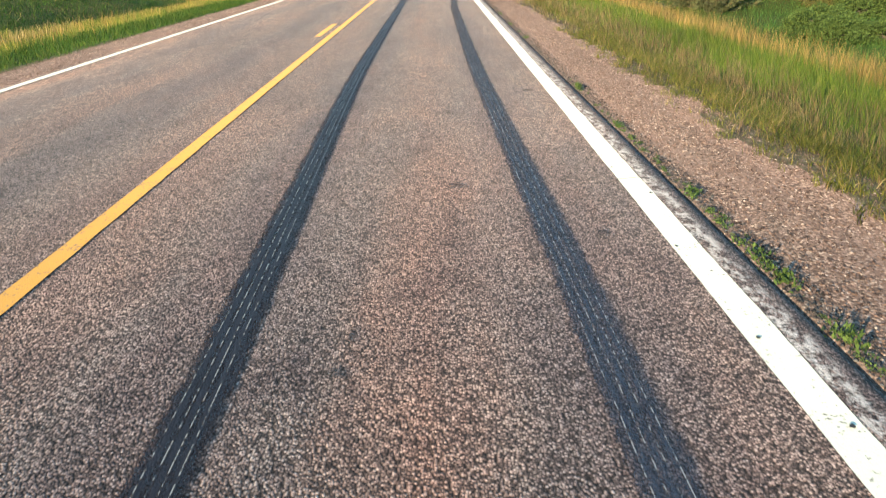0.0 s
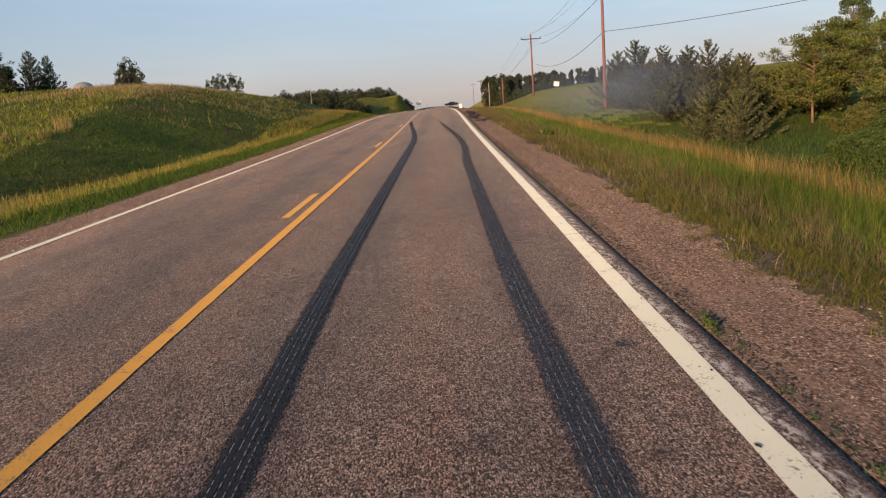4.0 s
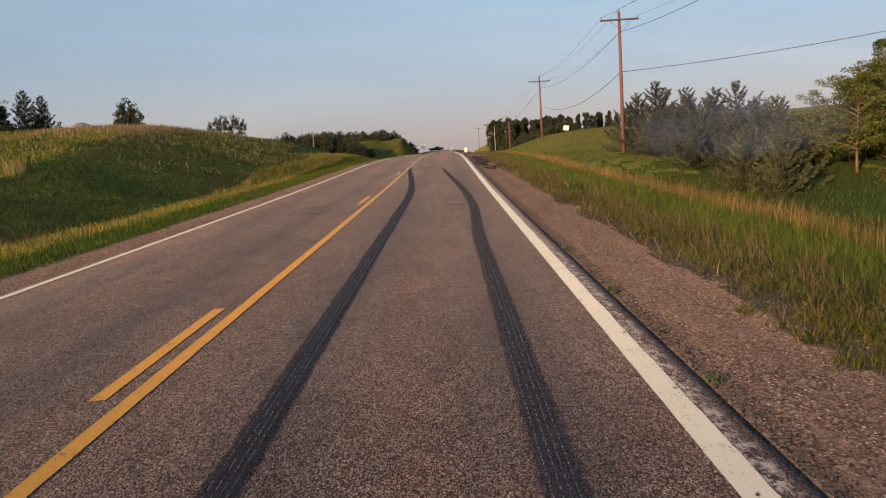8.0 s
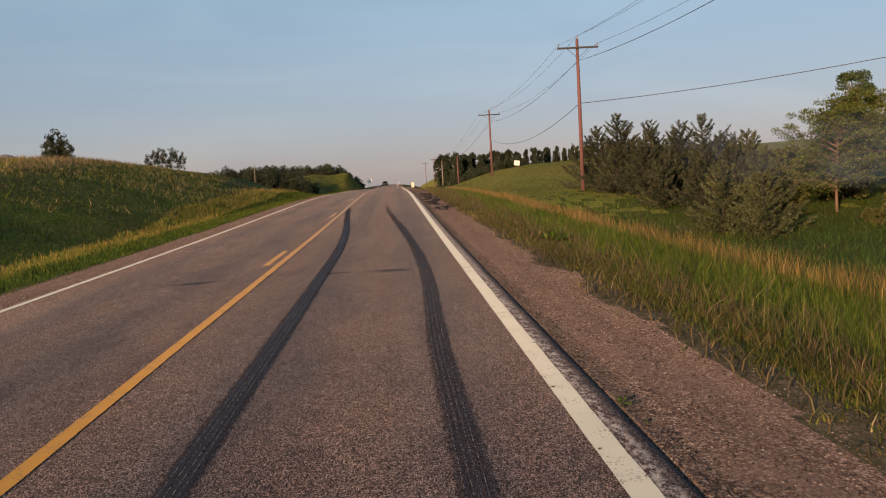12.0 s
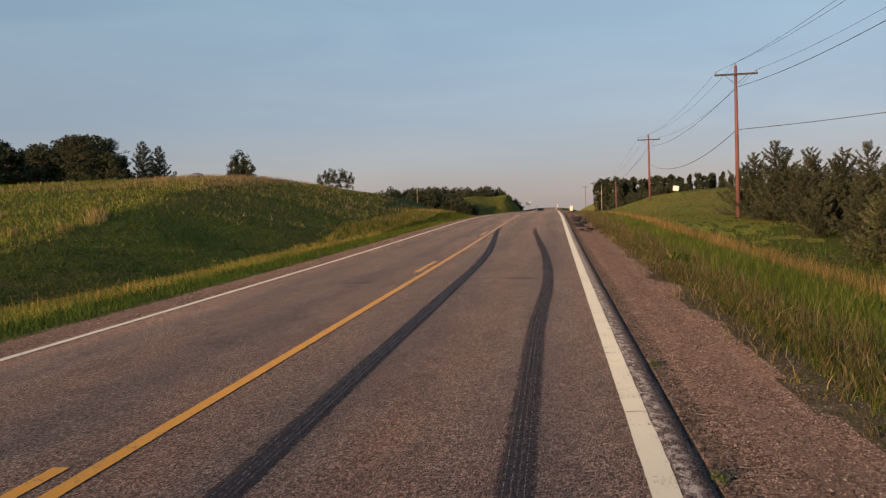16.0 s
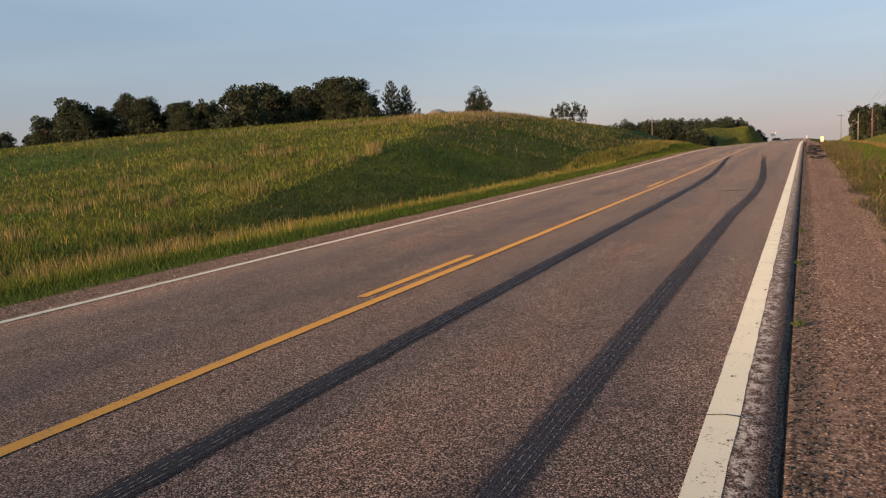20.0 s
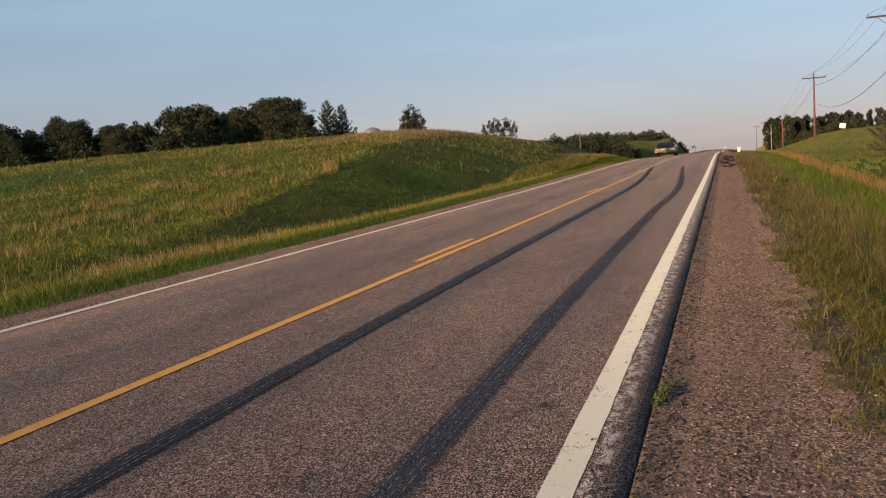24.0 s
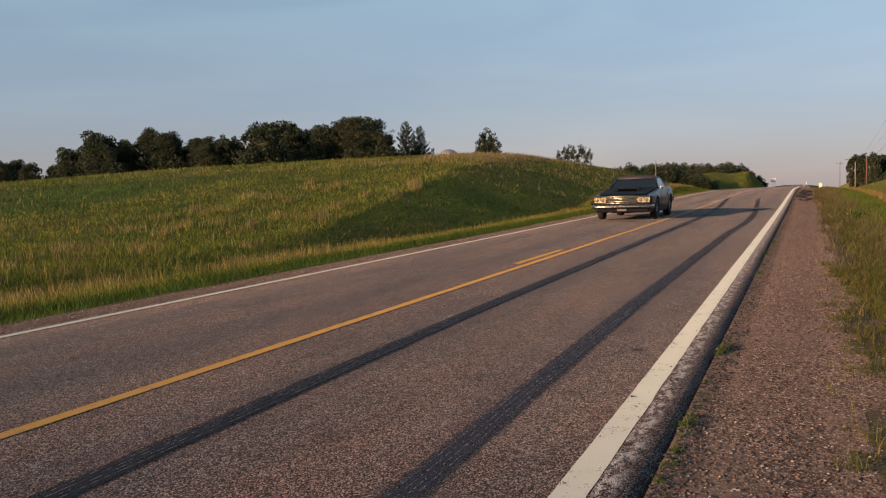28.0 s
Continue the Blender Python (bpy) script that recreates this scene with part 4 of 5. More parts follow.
thicket = broadleaf("thicket_bush", "dark tangled roadside thicket below a windbreak", 2.3, 1.6, 2600, LEAF_FAR, 63, 0.24, 0.03, 22, BARK, 0.8, 0.02, 0.28)
for i in range(30):
    plant(thicket, 13.5 + 24 * i / 29 + trng.normal(0, 1), 232 + trng.normal(0, 8), trng.uniform(0, 360), trng.uniform(0.6, 1.25), 0.2, i == 0)


# ---- signs, posts and the grain bin ----
SIGN_WHITE = plain("sign_white", (0.78, 0.76, 0.70), 0.5)
SIGN_YELLOW = plain("sign_yellow", (0.72, 0.66, 0.48), 0.5)
STEEL = plain("galvanised_steel", (0.24, 0.23, 0.23), 0.55, 0.3, 0.3, 2.0)
POST_WOOD = bark("post_wood", (0.12, 0.09, 0.07), (0.30, 0.24, 0.18))


def roadside_sign(name, label, x, y, low, wide, tall, mat, turn=0.0, posts=(-0.3, 0.3), tilt=0.0):
    z0 = base_z(x, y)
    thing = new(name)
    thing.matrix_world = pose(x, y, z0 - 0.2, 0, 0, turn)
    tagged(thing, label, "sign")
    for px in posts:
        bm = bmesh.new()
        box(bm, px * wide, 0.04, (low + tall * 0.9 + 0.2 - z0) / 2, 0.07, 0.05, low + tall * 0.9 + 0.2 - z0, 0.006)
        part("post", bm, POST_WOOD, thing)
    bm = bmesh.new()
    box(bm, 0, 0, low - z0 + 0.2 + tall / 2, wide, 0.03, tall, 0.008, None)
    ob = part("panel", bm, mat, thing)
    if tilt:
        ob.matrix_basis = Matrix.Translation((0, 0, low - z0)) @ Matrix.Rotation(radians(tilt), 4, "Y") @ Matrix.Translation((0, 0, z0 - low))
    return thing


roadside_sign("object_marker", "pale yellow marker panel standing beside the gravel shoulder", 7.7, 252.0, -2.95, 0.85, 1.45, SIGN_YELLOW)
roadside_sign("road_sign", "sunlit white road sign by the far crest", -6.3, 300.0, -1.3, 1.6, 1.25, SIGN_WHITE)
roadside_sign("hill_sign", "small white sign board leaning on a hilltop post", 18.6, 118.0, 1.55, 0.75, 0.65, SIGN_WHITE, 0, (0.0,), 8)
for x, y in ((3.95, 298.0), (-3.5, 298.0)):
    bm = bmesh.new()
    box(bm, 0, 0, 0.5, 0.14, 0.05, 1.3, 0.01)
    thing = part("delineator_post", bm, SIGN_WHITE, None, "slim pale delineator post at the road's edge")
    thing.matrix_world = pose(x, y, base_z(x, y))
    tagged(thing, category="post", group="delineator posts")


def grain_bin(x, y, r, eave, top):
    z0 = base_z(x, y)
    thing = new("grain_bin")
    thing.matrix_world = pose(x, y, z0)
    tagged(thing, "round corrugated steel grain bin with a domed roof", "grain bin")
    rings = int((eave - z0) / 0.2)
    v, f = tube([(0, 0, i * (eave - z0) / rings) for i in range(rings + 1)], [r + 0.02 * (i % 2) for i in range(rings + 1)], 32)
    mesh_ob("wall", v, f, STEEL, thing, True)
    v, f = tube([(0, 0, eave - z0 + (top - eave) * math.sin(a)) for a in np.linspace(0, 1.5, 8)], [(r + 0.08) * math.cos(a) for a in np.linspace(0, 1.5, 8)], 32)
    mesh_ob("roof", v, f, STEEL, thing, True)


grain_bin(-78.2, 186.0, 2.3, 8.4, 10.15)
utility_pole(-29.5, 200.0, 5.5, 0, 0.10, 0.0, POST_WOOD, "slim pale pole standing at the foot of a hill")


# ---- the car ----
PAINT, pb = material("grey_blue_car_paint", 0.30, 0.0, (0.005, 0.008, 0.016))
pb.inputs["Coat Weight"].default_value, pb.inputs["Coat Roughness"].default_value = 0.08, 0.12
pb.inputs["Specular IOR Level"].default_value = 0.3
HOOD_BLACK = plain("matt_black_paint", (0.005, 0.005, 0.006), 0.7)
HOOD_BLACK.node_tree.nodes["Principled BSDF"].inputs["Specular IOR Level"].default_value = 0.15
# near-zero black: the dark of the scoop's opening is put into the colour
PIT = plain("scoop_shadow_black", (0.001, 0.001, 0.001), 1.0)
PIT.node_tree.nodes["Principled BSDF"].inputs["Specular IOR Level"].default_value = 0.0
VINYL = plain("dark_vinyl_roof", (0.040, 0.024, 0.024), 0.55)
CHROME = plain("chrome", (0.36, 0.31, 0.26), 0.28, 1.0, 0.04)
# chrome whose base is tinted gold to paint the sunset's reflection
BRIGHT = plain("gold_reflection_chrome", (0.62, 0.47, 0.28), 0.30, 1.0, 0.05)
RUST = plain("rusty_steel", (0.10, 0.055, 0.04), 0.8, 0.2)
TYRE = plain("tyre_black", (0.012, 0.012, 0.012), 0.8)
RIMS = plain("wheel_steel", (0.35, 0.35, 0.36), 0.25, 0.9)
BLACK = plain("black_trim", (0.01, 0.01, 0.01), 0.6)
LENS, lb = material("headlamp_glass", 0.15, 0.0, (0.14, 0.13, 0.12))
lb.inputs["Coat Weight"].default_value = 1.0
GLASS, gb = material("tinted_car_glass", 0.03, 0.0, (0.03, 0.04, 0.045))
gb.inputs["Transmission Weight"].default_value = 0.75
gb.inputs["Specular IOR Level"].default_value = 0.15
RED, _ = material("red_lens", 0.15, 0.0, (0.35, 0.01, 0.01))
PLATE = plain("plate_grey", (0.11, 0.085, 0.08), 0.5)
FRONT_AXLE, REAR_AXLE, WHEEL_R = -1.52, 1.43, 0.345


def loft(sections):
    """Rings of equal count joined along the car, closed at both ends."""
    n = len(sections[0])
    v = [p for s in sections for p in s]
    f = [(j * n + i, j * n + (i + 1) % n, (j + 1) * n + (i + 1) % n, (j + 1) * n + i) for j in range(len(sections) - 1) for i in range(n)]
    bm = bmesh.new()
    vs = [bm.verts.new(p) for p in v]
    for q in f:
        bm.faces.new([vs[i] for i in q])
    bm.faces.new(vs[:n])
    bm.faces.new(vs[-n:])
    return bm


def body_section(y):
    """The lower body: long hood, kicked-up rear quarter, arches over the wheels."""
    half = np.interp(y, [-2.56, -2.45, -1.6, -0.4, 0.9, 1.9, 2.45, 2.6], [0.86, 0.93, 0.965, 0.955, 0.965, 0.97, 0.92, 0.86])
    top = np.interp(y, [-2.56, -2.4, -1.0, -0.55, 0.6, 1.3, 1.9, 2.6], [0.765, 0.82, 0.945, 0.985, 0.965, 1.03, 1.04, 0.98])
    sill = np.interp(y, [-2.56, -2.2, -1.0, 1.0, 2.0, 2.6], [0.36, 0.28, 0.22, 0.22, 0.32, 0.44])
    for c in (FRONT_AXLE, REAR_AXLE):
        if abs(y - c) < 0.43:
            sill = max(sill, 0.34 + math.sqrt(0.43 ** 2 - (y - c) ** 2) * 0.92)
    ring = [(half * 0.93, sill), (half * 0.985, (sill + 0.55) / 2 if sill < 0.5 else sill + 0.02), (half, max(0.6, sill + 0.04)), (half * 0.985, max(0.78, sill + 0.06)), (half * 0.93, top - 0.02), (half * 0.80, top + 0.004), (half * 0.3, top + 0.025)]
    return [(x, y, z) for x, z in ring] + [(-x, y, z) for x, z in reversed(ring)]


def quad_slab(corners, thick, mat, name, parent, label=""):
    """A pane or panel through four corners with real thickness."""
    c = [Vector(p) for p in corners]
    n = (c[1] - c[0]).cross(c[3] - c[0]).normalized() * thick
    bm = bmesh.new()
    a = [bm.verts.new(p) for p in c]
    b = [bm.verts.new(p + n) for p in c]
    bm.faces.new(a)
    bm.faces.new(b[::-1])
    for i in range(4):
        bm.faces.new((a[i], b[i], b[(i + 1) % 4], a[(i + 1) % 4]))
    return part(name, bm, mat, parent, label)


def wheel(parent, x, y, side, wide):
    w = new("wheel")
    w.parent = parent
    w.location = (x, y, WHEEL_R)
    prof = [(0.21, -wide * 0.48), (0.30, -wide * 0.5), (0.335, -wide * 0.42), (0.345, 0), (0.335, wide * 0.42), (0.30, wide * 0.5), (0.21, wide * 0.48)]
    k = 32
    v = [(px, r * math.cos(a), r * math.sin(a)) for a in np.linspace(0, 2 * math.pi, k, endpoint=False) for r, px in prof]
    m = len(prof)
    f = [(i * m + j, ((i + 1) % k) * m + j, ((i + 1) % k) * m + (j + 1) % m, i * m + (j + 1) % m) for i in range(k) for j in range(m)]
    mesh_ob("tyre", v, f, TYRE, w, True)
    bm = bmesh.new()
    r = bmesh.ops.create_cone(bm, cap_ends=True, segments=24, radius1=0.205, radius2=0.17, depth=wide * 0.6)
    bmesh.ops.rotate(bm, verts=r["verts"], cent=(0, 0, 0), matrix=Matrix.Rotation(side * math.pi / 2, 3, "Y"))
    part("rim", bm, BLACK, w)
    for i in range(5):
        bm = bmesh.new()
        box(bm, side * wide * 0.36, 0.1 * math.cos(i * 1.2566), 0.1 * math.sin(i * 1.2566), 0.03, 0.19, 0.05, 0.008, Matrix.Rotation(i * 1.2566, 3, "X"))
        part("spoke", bm, RIMS, w, "polished spoke")
    v, f = tube([(side * wide * 0.46, 0, 0), (side * wide * 0.30, 0, 0)], [0.205, 0.215], 28, False)
    mesh_ob("trim_ring", v, f, CHROME, w, True)
    return w


def muscle_car():
    car = new("car")
    tagged(car, "dark grey-blue vintage two-door coupe with black hood and chrome grille", "car")
    ys = np.unique(np.concatenate([np.linspace(-2.56, 2.6, 44), np.linspace(FRONT_AXLE - 0.43, FRONT_AXLE + 0.43, 15), np.linspace(REAR_AXLE - 0.43, REAR_AXLE + 0.43, 15)]))
    body = part("body", loft([body_section(y) for y in ys]), PAINT, car, "", True)
    body.data.set_sharp_from_angle(angle=radians(32))
    bm = bmesh.new()
    box(bm, 0, 0, 0.42, 1.5, 4.3, 0.3, 0.05)
    part("underbody", bm, BLACK, car)
    # hood, scoop
    quad_slab([(-0.76, -2.42, 0.843), (0.76, -2.42, 0.843), (0.78, -0.62, 1.014), (-0.78, -0.62, 1.014)], 0.012, HOOD_BLACK, "hood", car, "matt black hood")
    bm = loft([[(x, y, 0.915 + z) for x, z in ((-w, 0), (-w * 0.9, h), (w * 0.9, h), (w, 0))] for y, w, h in ((-1.62, 0.40, 0.095), (-1.5, 0.41, 0.115), (-1.0, 0.38, 0.115), (-0.68, 0.32, 0.09))])
    scoop = part("hood_scoop", bm, HOOD_BLACK, car, "raised air scoop")
    bm = bmesh.new()
    box(bm, 0, -1.626, 0.967, 0.62, 0.02, 0.055, 0.005)
    part("scoop_mouth", bm, PIT, scoop)
    # cabin
    z0, z1 = 0.985, 1.385
    roof = loft([[(x, y, z - d) for x, z in ((-w * 0.97, z1 - 0.075), (-w, z1 - 0.04), (-w * 0.95, z1 - 0.002), (-w * 0.78, z1 + 0.026), (0, z1 + 0.042), (w * 0.78, z1 + 0.026), (w * 0.95, z1 - 0.002), (w, z1 - 0.04), (w * 0.97, z1 - 0.075))] for y, w, d in ((0.04, 0.655, 0.036), (0.09, 0.675, 0.014), (0.2, 0.69, 0.0), (0.6, 0.69, -0.004), (1.0, 0.665, 0.012))])
    part("roof", roof, VINYL, car, "dark vinyl roof", True)
    quad_slab([(-0.76, -0.54, z0), (0.76, -0.54, z0), (0.63, 0.075, z1 - 0.055), (-0.63, 0.075, z1 - 0.055)], 0.008, GLASS, "windscreen", car)
    quad_slab([(0.66, 1.70, 0.995), (-0.66, 1.70, 0.995), (-0.56, 1.0, z1 - 0.02), (0.56, 1.0, z1 - 0.02)], 0.008, GLASS, "rear_window", car)
    for s in (-1, 1):
        v, f = tube([(s * 0.80, -0.57, z0 - 0.01), (s * 0.655, 0.10, z1 - 0.03)], [0.038, 0.034], 8)
        mesh_ob("pillar", v, f, PAINT, car, True)
        bm = loft([[(s * x, y0, zb), (s * x, y1, zb), (s * (x - 0.05), y1, zb), (s * (x - 0.05), y0, zb)] for x, y0, y1, zb in ((0.845, 0.98, 1.78, 0.96), (0.75, 0.90, 1.36, 1.17), (0.635, 0.82, 0.99, z1 + 0.005))])
        part("quarter_pillar", bm, VINYL, car)
        quad_slab([(s * 0.855, -0.50, 0.95), (s * 0.86, 0.98, 0.95), (s * 0.65, 0.84, z1 - 0.02), (s * 0.65, 0.12, z1 - 0.02)], 0.006, GLASS, "side_window", car)
        v, f = tube([(s * 0.87, -0.52, 0.962), (s * 0.875, 0.5, 0.955), (s * 0.87, 1.0, 0.96)], [0.012] * 3, 6)
        mesh_ob("window_trim", v, f, CHROME, car)
        bm = bmesh.new()
        box(bm, s * 0.97, 0.72, 0.80, 0.02, 0.16, 0.03, 0.006)
        part("door_handle", bm, CHROME, car, "chrome door handle")
        if s > 0:
            bm = bmesh.new()
            box(bm, s * 0.94, -0.40, 1.02, 0.11, 0.06, 0.085, 0.02)
            part("mirror", bm, CHROME, car)
        for y in (-0.62, 0.86):
            bm = bmesh.new()
            box(bm, s * 0.962, y, 0.63, 0.012, 0.008, 0.58)
            part("door_seam", bm, BLACK, car)
        for y, wide in ((FRONT_AXLE, 0.20), (REAR_AXLE, 0.25)):
            wheel(car, s * (0.955 - wide / 2), y, s, wide)
    # seats and dash behind the glass
    bm = bmesh.new()
    box(bm, 0, -0.42, 0.93, 1.5, 0.3, 0.08, 0.03)
    part("dashboard", bm, BLACK, car)
    for s in (-0.38, 0.38):
        bm = bmesh.new()
        box(bm, s, 0.62, 0.92, 0.5, 0.12, 0.5, 0.05)
        part("seat_back", bm, BLACK, car)
    v, f = tube([(0.38 + 0.19 * math.cos(a), -0.12 + 0.06 * math.sin(a), 0.98 + 0.18 * math.sin(a)) for a in np.linspace(0, 6.28, 20)], [0.012] * 20, 5)
    mesh_ob("steering_wheel", v, f, BLACK, car)
    # front: full-width chrome grille, four lamps, bumper
    bm = bmesh.new()
    box(bm, 0, -2.545, 0.665, 1.74, 0.07, 0.215, 0.02)
    grille = part("grille", bm, BLACK, car, "black-backed chrome grille")
    for z, long, r in ((0.77, 1.78, 0.012), (0.56, 1.78, 0.012), (0.72, 0.98, 0.022), (0.676, 0.98, 0.010), (0.616, 0.98, 0.022)):
        v, f = tube([(-long / 2, -2.588, z), (0, -2.594, z), (long / 2, -2.588, z)], [r] * 3, 10)
        mesh_ob("grille_bar", v, f, BRIGHT, grille, True)
    for x in (-0.88, -0.50, 0.0, 0.50, 0.88):
        v, f = tube([(x, -2.592, 0.555), (x, -2.592, 0.775)], [0.013, 0.013], 8)
        mesh_ob("grille_post", v, f, BRIGHT, grille, True)
    for x in (-0.785, -0.60, 0.60, 0.785):
        lamp = new("headlamp")
        lamp.parent = car
        lamp.location = (x, -2.585, 0.665)
        bm = loft([[(px * k, yy, pz * k) for px, pz in ((-0.090, -0.062), (-0.075, -0.082), (0.075, -0.082), (0.090, -0.062), (0.090, 0.062), (0.075, 0.082), (-0.075, 0.082), (-0.090, 0.062))] for yy, k in ((0.03, 1.02), (-0.02, 1.0), (-0.026, 0.95), (-0.012, 0.90))])
        part("bezel", bm, BRIGHT, lamp)
        bm = bmesh.new()
        r = bmesh.ops.create_uvsphere(bm, u_segments=18, v_segments=10, radius=0.070)
        bmesh.ops.scale(bm, vec=(1, 0.45, 1), verts=r["verts"])
        part("lens", bm, LENS, lamp, "", True)
    bumper = loft([[(x, y - 0.03, z) for y, z in ((yy, 0.40), (yy - 0.05, 0.405), (yy - 0.075, 0.445), (yy - 0.07, 0.475), (yy - 0.03, 0.505), (yy, 0.51))] for x, yy in ((-0.985, -2.28), (-0.97, -2.44), (-0.93, -2.54), (-0.8, -2.60), (-0.4, -2.625), (0.0, -2.635), (0.4, -2.625), (0.8, -2.60), (0.93, -2.54), (0.97, -2.44), (0.985, -2.28))])
    part("front_bumper", bumper, CHROME, car, "chrome bumper", True)
    bm = bmesh.new()
    box(bm, 0, -2.50, 0.335, 1.66, 0.09, 0.13, 0.03)
    part("valance", bm, HOOD_BLACK, car)
    bm = bmesh.new()
    box(bm, 0.0, -2.60, 0.365, 0.30, 0.012, 0.11, 0.004)
    part("plate", bm, PLATE, car)
    # bright trim and wipers along the foot of the windscreen, exhaust and axle beneath
    v, f = tube([(x, -0.60 - 0.06 * (1 - (x / 0.8) ** 2), 0.975) for x in np.linspace(-0.8, 0.8, 11)], [0.013] * 11, 6)
    mesh_ob("windscreen_trim", v, f, CHROME, car, True)
    for x in (-0.42, 0.12):
        v, f = tube([(x, -0.60, 0.99), (x + 0.2, -0.54, 1.005), (x + 0.42, -0.50, 1.01)], [0.008, 0.008, 0.005], 5)
        mesh_ob("wiper", v, f, BLACK, car)
    for x in (-0.45, 0.45):
        v, f = tube([(x, -1.9, 0.26), (x * 1.1, 0, 0.22), (x, 2.4, 0.27)], [0.04] * 3, 8)
        mesh_ob("exhaust_pipe", v, f, RUST, car, True)
    v, f = tube([(-0.7, FRONT_AXLE, 0.30), (0, FRONT_AXLE, 0.27), (0.7, FRONT_AXLE, 0.30)], [0.05, 0.07, 0.05], 8)
    mesh_ob("front_axle", v, f, RUST, car, True)
    # tail
    bumper = loft([[(x, y + 0.02, z) for y, z in ((yy, 0.50), (yy + 0.05, 0.52), (yy + 0.05, 0.60), (yy, 0.63))] for x, yy in ((-0.95, 2.42), (-0.85, 2.58), (0.0, 2.63), (0.85, 2.58), (0.95, 2.42))])
    part("rear_bumper", bumper, CHROME, car, "chrome bumper")
    for s in (-0.6, 0.6):
        bm = bmesh.new()
        box(bm, s, 2.60, 0.77, 0.42, 0.03, 0.11, 0.01)
        part("tail_lamp", bm, RED, car)
    return car


CAR = muscle_car()


# ---- grass, weeds and stones ----
def blades(name, label, x, y, tall, wide, mat, rng, lean=0.25, joints=2, kind="stuff", category="grass", upright=0.32, jitter=0.25):
    """Standing blades, each a narrow bent strip of its own."""
    n = len(x)
    z = height(x, y) - 0.02
    a = rng.uniform(0, 2 * math.pi, n)
    side = np.stack([np.cos(a), np.sin(a), np.zeros(n)], 1)
    b = rng.uniform(0, 2 * math.pi, n)
    fall = np.stack([np.cos(b), np.sin(b), np.zeros(n)], 1) * (lean * rng.uniform(0.2, 1.3, n) * tall)[:, None]
    base = np.stack([x, y, z], 1)
    rows = []
    for j in range(joints + 1):
        s = j / joints
        c = base + np.array([0, 0, 1.0]) * (tall * s * (1 - 0.12 * s))[:, None] + fall * (s * s)
        w = side * (wide * (1.0 - 0.85 * s ** 1.5) / 2)[:, None]
        rows += [c - w, c + w]
    # every strip turns its face to the road, and is shaded as part of the sward
    face = np.cross(side, np.array([0, 0, 1.0]))
    away = ((face[:, :2] * (np.array([[2.5, -3.0]]) - base[:, :2])).sum(1) < 0)
    e = 0.6
    slope = np.stack([(height(x - e, y) - height(x + e, y)) / (2 * e), (height(x, y - e) - height(x, y + e)) / (2 * e), np.ones(n)], 1)
    nor = slope * 0.85 + face * np.where(away, -upright, upright)[:, None] + rng.normal(0, jitter, (n, 3))
    nor /= np.linalg.norm(nor, axis=1)[:, None]
    for q in range(0, len(rows), 2):
        a, b = rows[q].copy(), rows[q + 1].copy()
        rows[q][away], rows[q + 1][away] = b[away], a[away]
    v = np.stack(rows, 1).reshape(-1, 3)
    k = 2 * (joints + 1)
    nor = np.repeat(nor, k, 0)
    o = (np.arange(n) * k)[:, None]
    f = np.concatenate([o + np.array([[2 * j, 2 * j + 1, 2 * j + 3, 2 * j + 2]]) for j in range(joints)], 1).reshape(-1, 4)
    return tagged(mesh_ob(name, v, f, mat, None, False, None, nor), label, category, kind=kind)


def clumped(x, y, size, seed, cut):
    """Keeps places where a drifting pattern runs high, so growth stands in patches."""
    return waves(x, y, size, seed) + 0.6 * waves(x, y, size * 0.31, seed + 1) > cut


def scatter(rng, n, cx, cy, r0, r1, a0, a1):
    """Places spread about a point of the verge, thinning outwards."""
    r = r0 * (r1 / r0) ** rng.uniform(0, 1, n)
    a = rng.uniform(radians(a0), radians(a1), n)
    return cx + r * np.sin(a), cy + r * np.cos(a), r


grng = np.random.RandomState(5)
U = grng.uniform
# left: a dark green verge, a golden strip along the ditch, and the hillside
def ditch_foot(y):
    """How far from the centre line the ditch floor ends at the foot of the cutting."""
    return np.interp(y, [8, 18, 25, 35, 45, 60, 95], [10.5, 13.0, 12.7, 10.6, 9.1, 8.7, 8.7])


n = 92000
y = -14 + 110 * U(0, 1, n) ** 1.7
x = -4.5 - U(0, 1, n) ** 0.8 * 3.1 + 0.16 * waves(y * 0, y, 2.5, 3) + 0.08 * waves(y * 0, y, 0.6, 4)
d = np.hypot(x - 2, y)
keep = (np.abs(x) < 5.5) | (U(0, 1, n) < 0.95 - 0.2 * (np.abs(x) - 5.5))
x, y, d = x[keep], y[keep], d[keep]
low = U(0.06, 0.20, len(x)) * (0.75 + 0.5 * smooth(4.8, 6.5, np.abs(x)))
# the darker blades paint the shadow that the taller ditch grass throws here
pale = U(0, 1, len(x)) < 0.08 + 0.84 * smooth(16, 58, y)
blades("verge_grass", "short grass edging the gravel, shade put into its dark green", x[~pale], y[~pale], low[~pale], 0.007 + 0.0006 * d[~pale], GRASS_SHADE_WEED, grng, 0.7, 1)
blades("verge_grass", "short olive-green grass along the far verge", x[pale], y[pale], low[pale] * 0.9, 0.007 + 0.0006 * d[pale], GRASS, grng, 0.7, 1)
n = 92000
y = -16 + 125 * U(0, 1, n) ** 1.6
x = -6.9 - U(0, 1, n) ** 1.15 * (ditch_foot(y) - 6.6) + 0.5 * waves(y * 0, y, 4, 6)
keep = clumped(x, y, 2.3, 12, -0.35 + 0.35 * (y < 18))
x, y = x[keep], y[keep]
d = np.hypot(x - 2, y)
pick = U(0, 1, len(x)) < 0.14
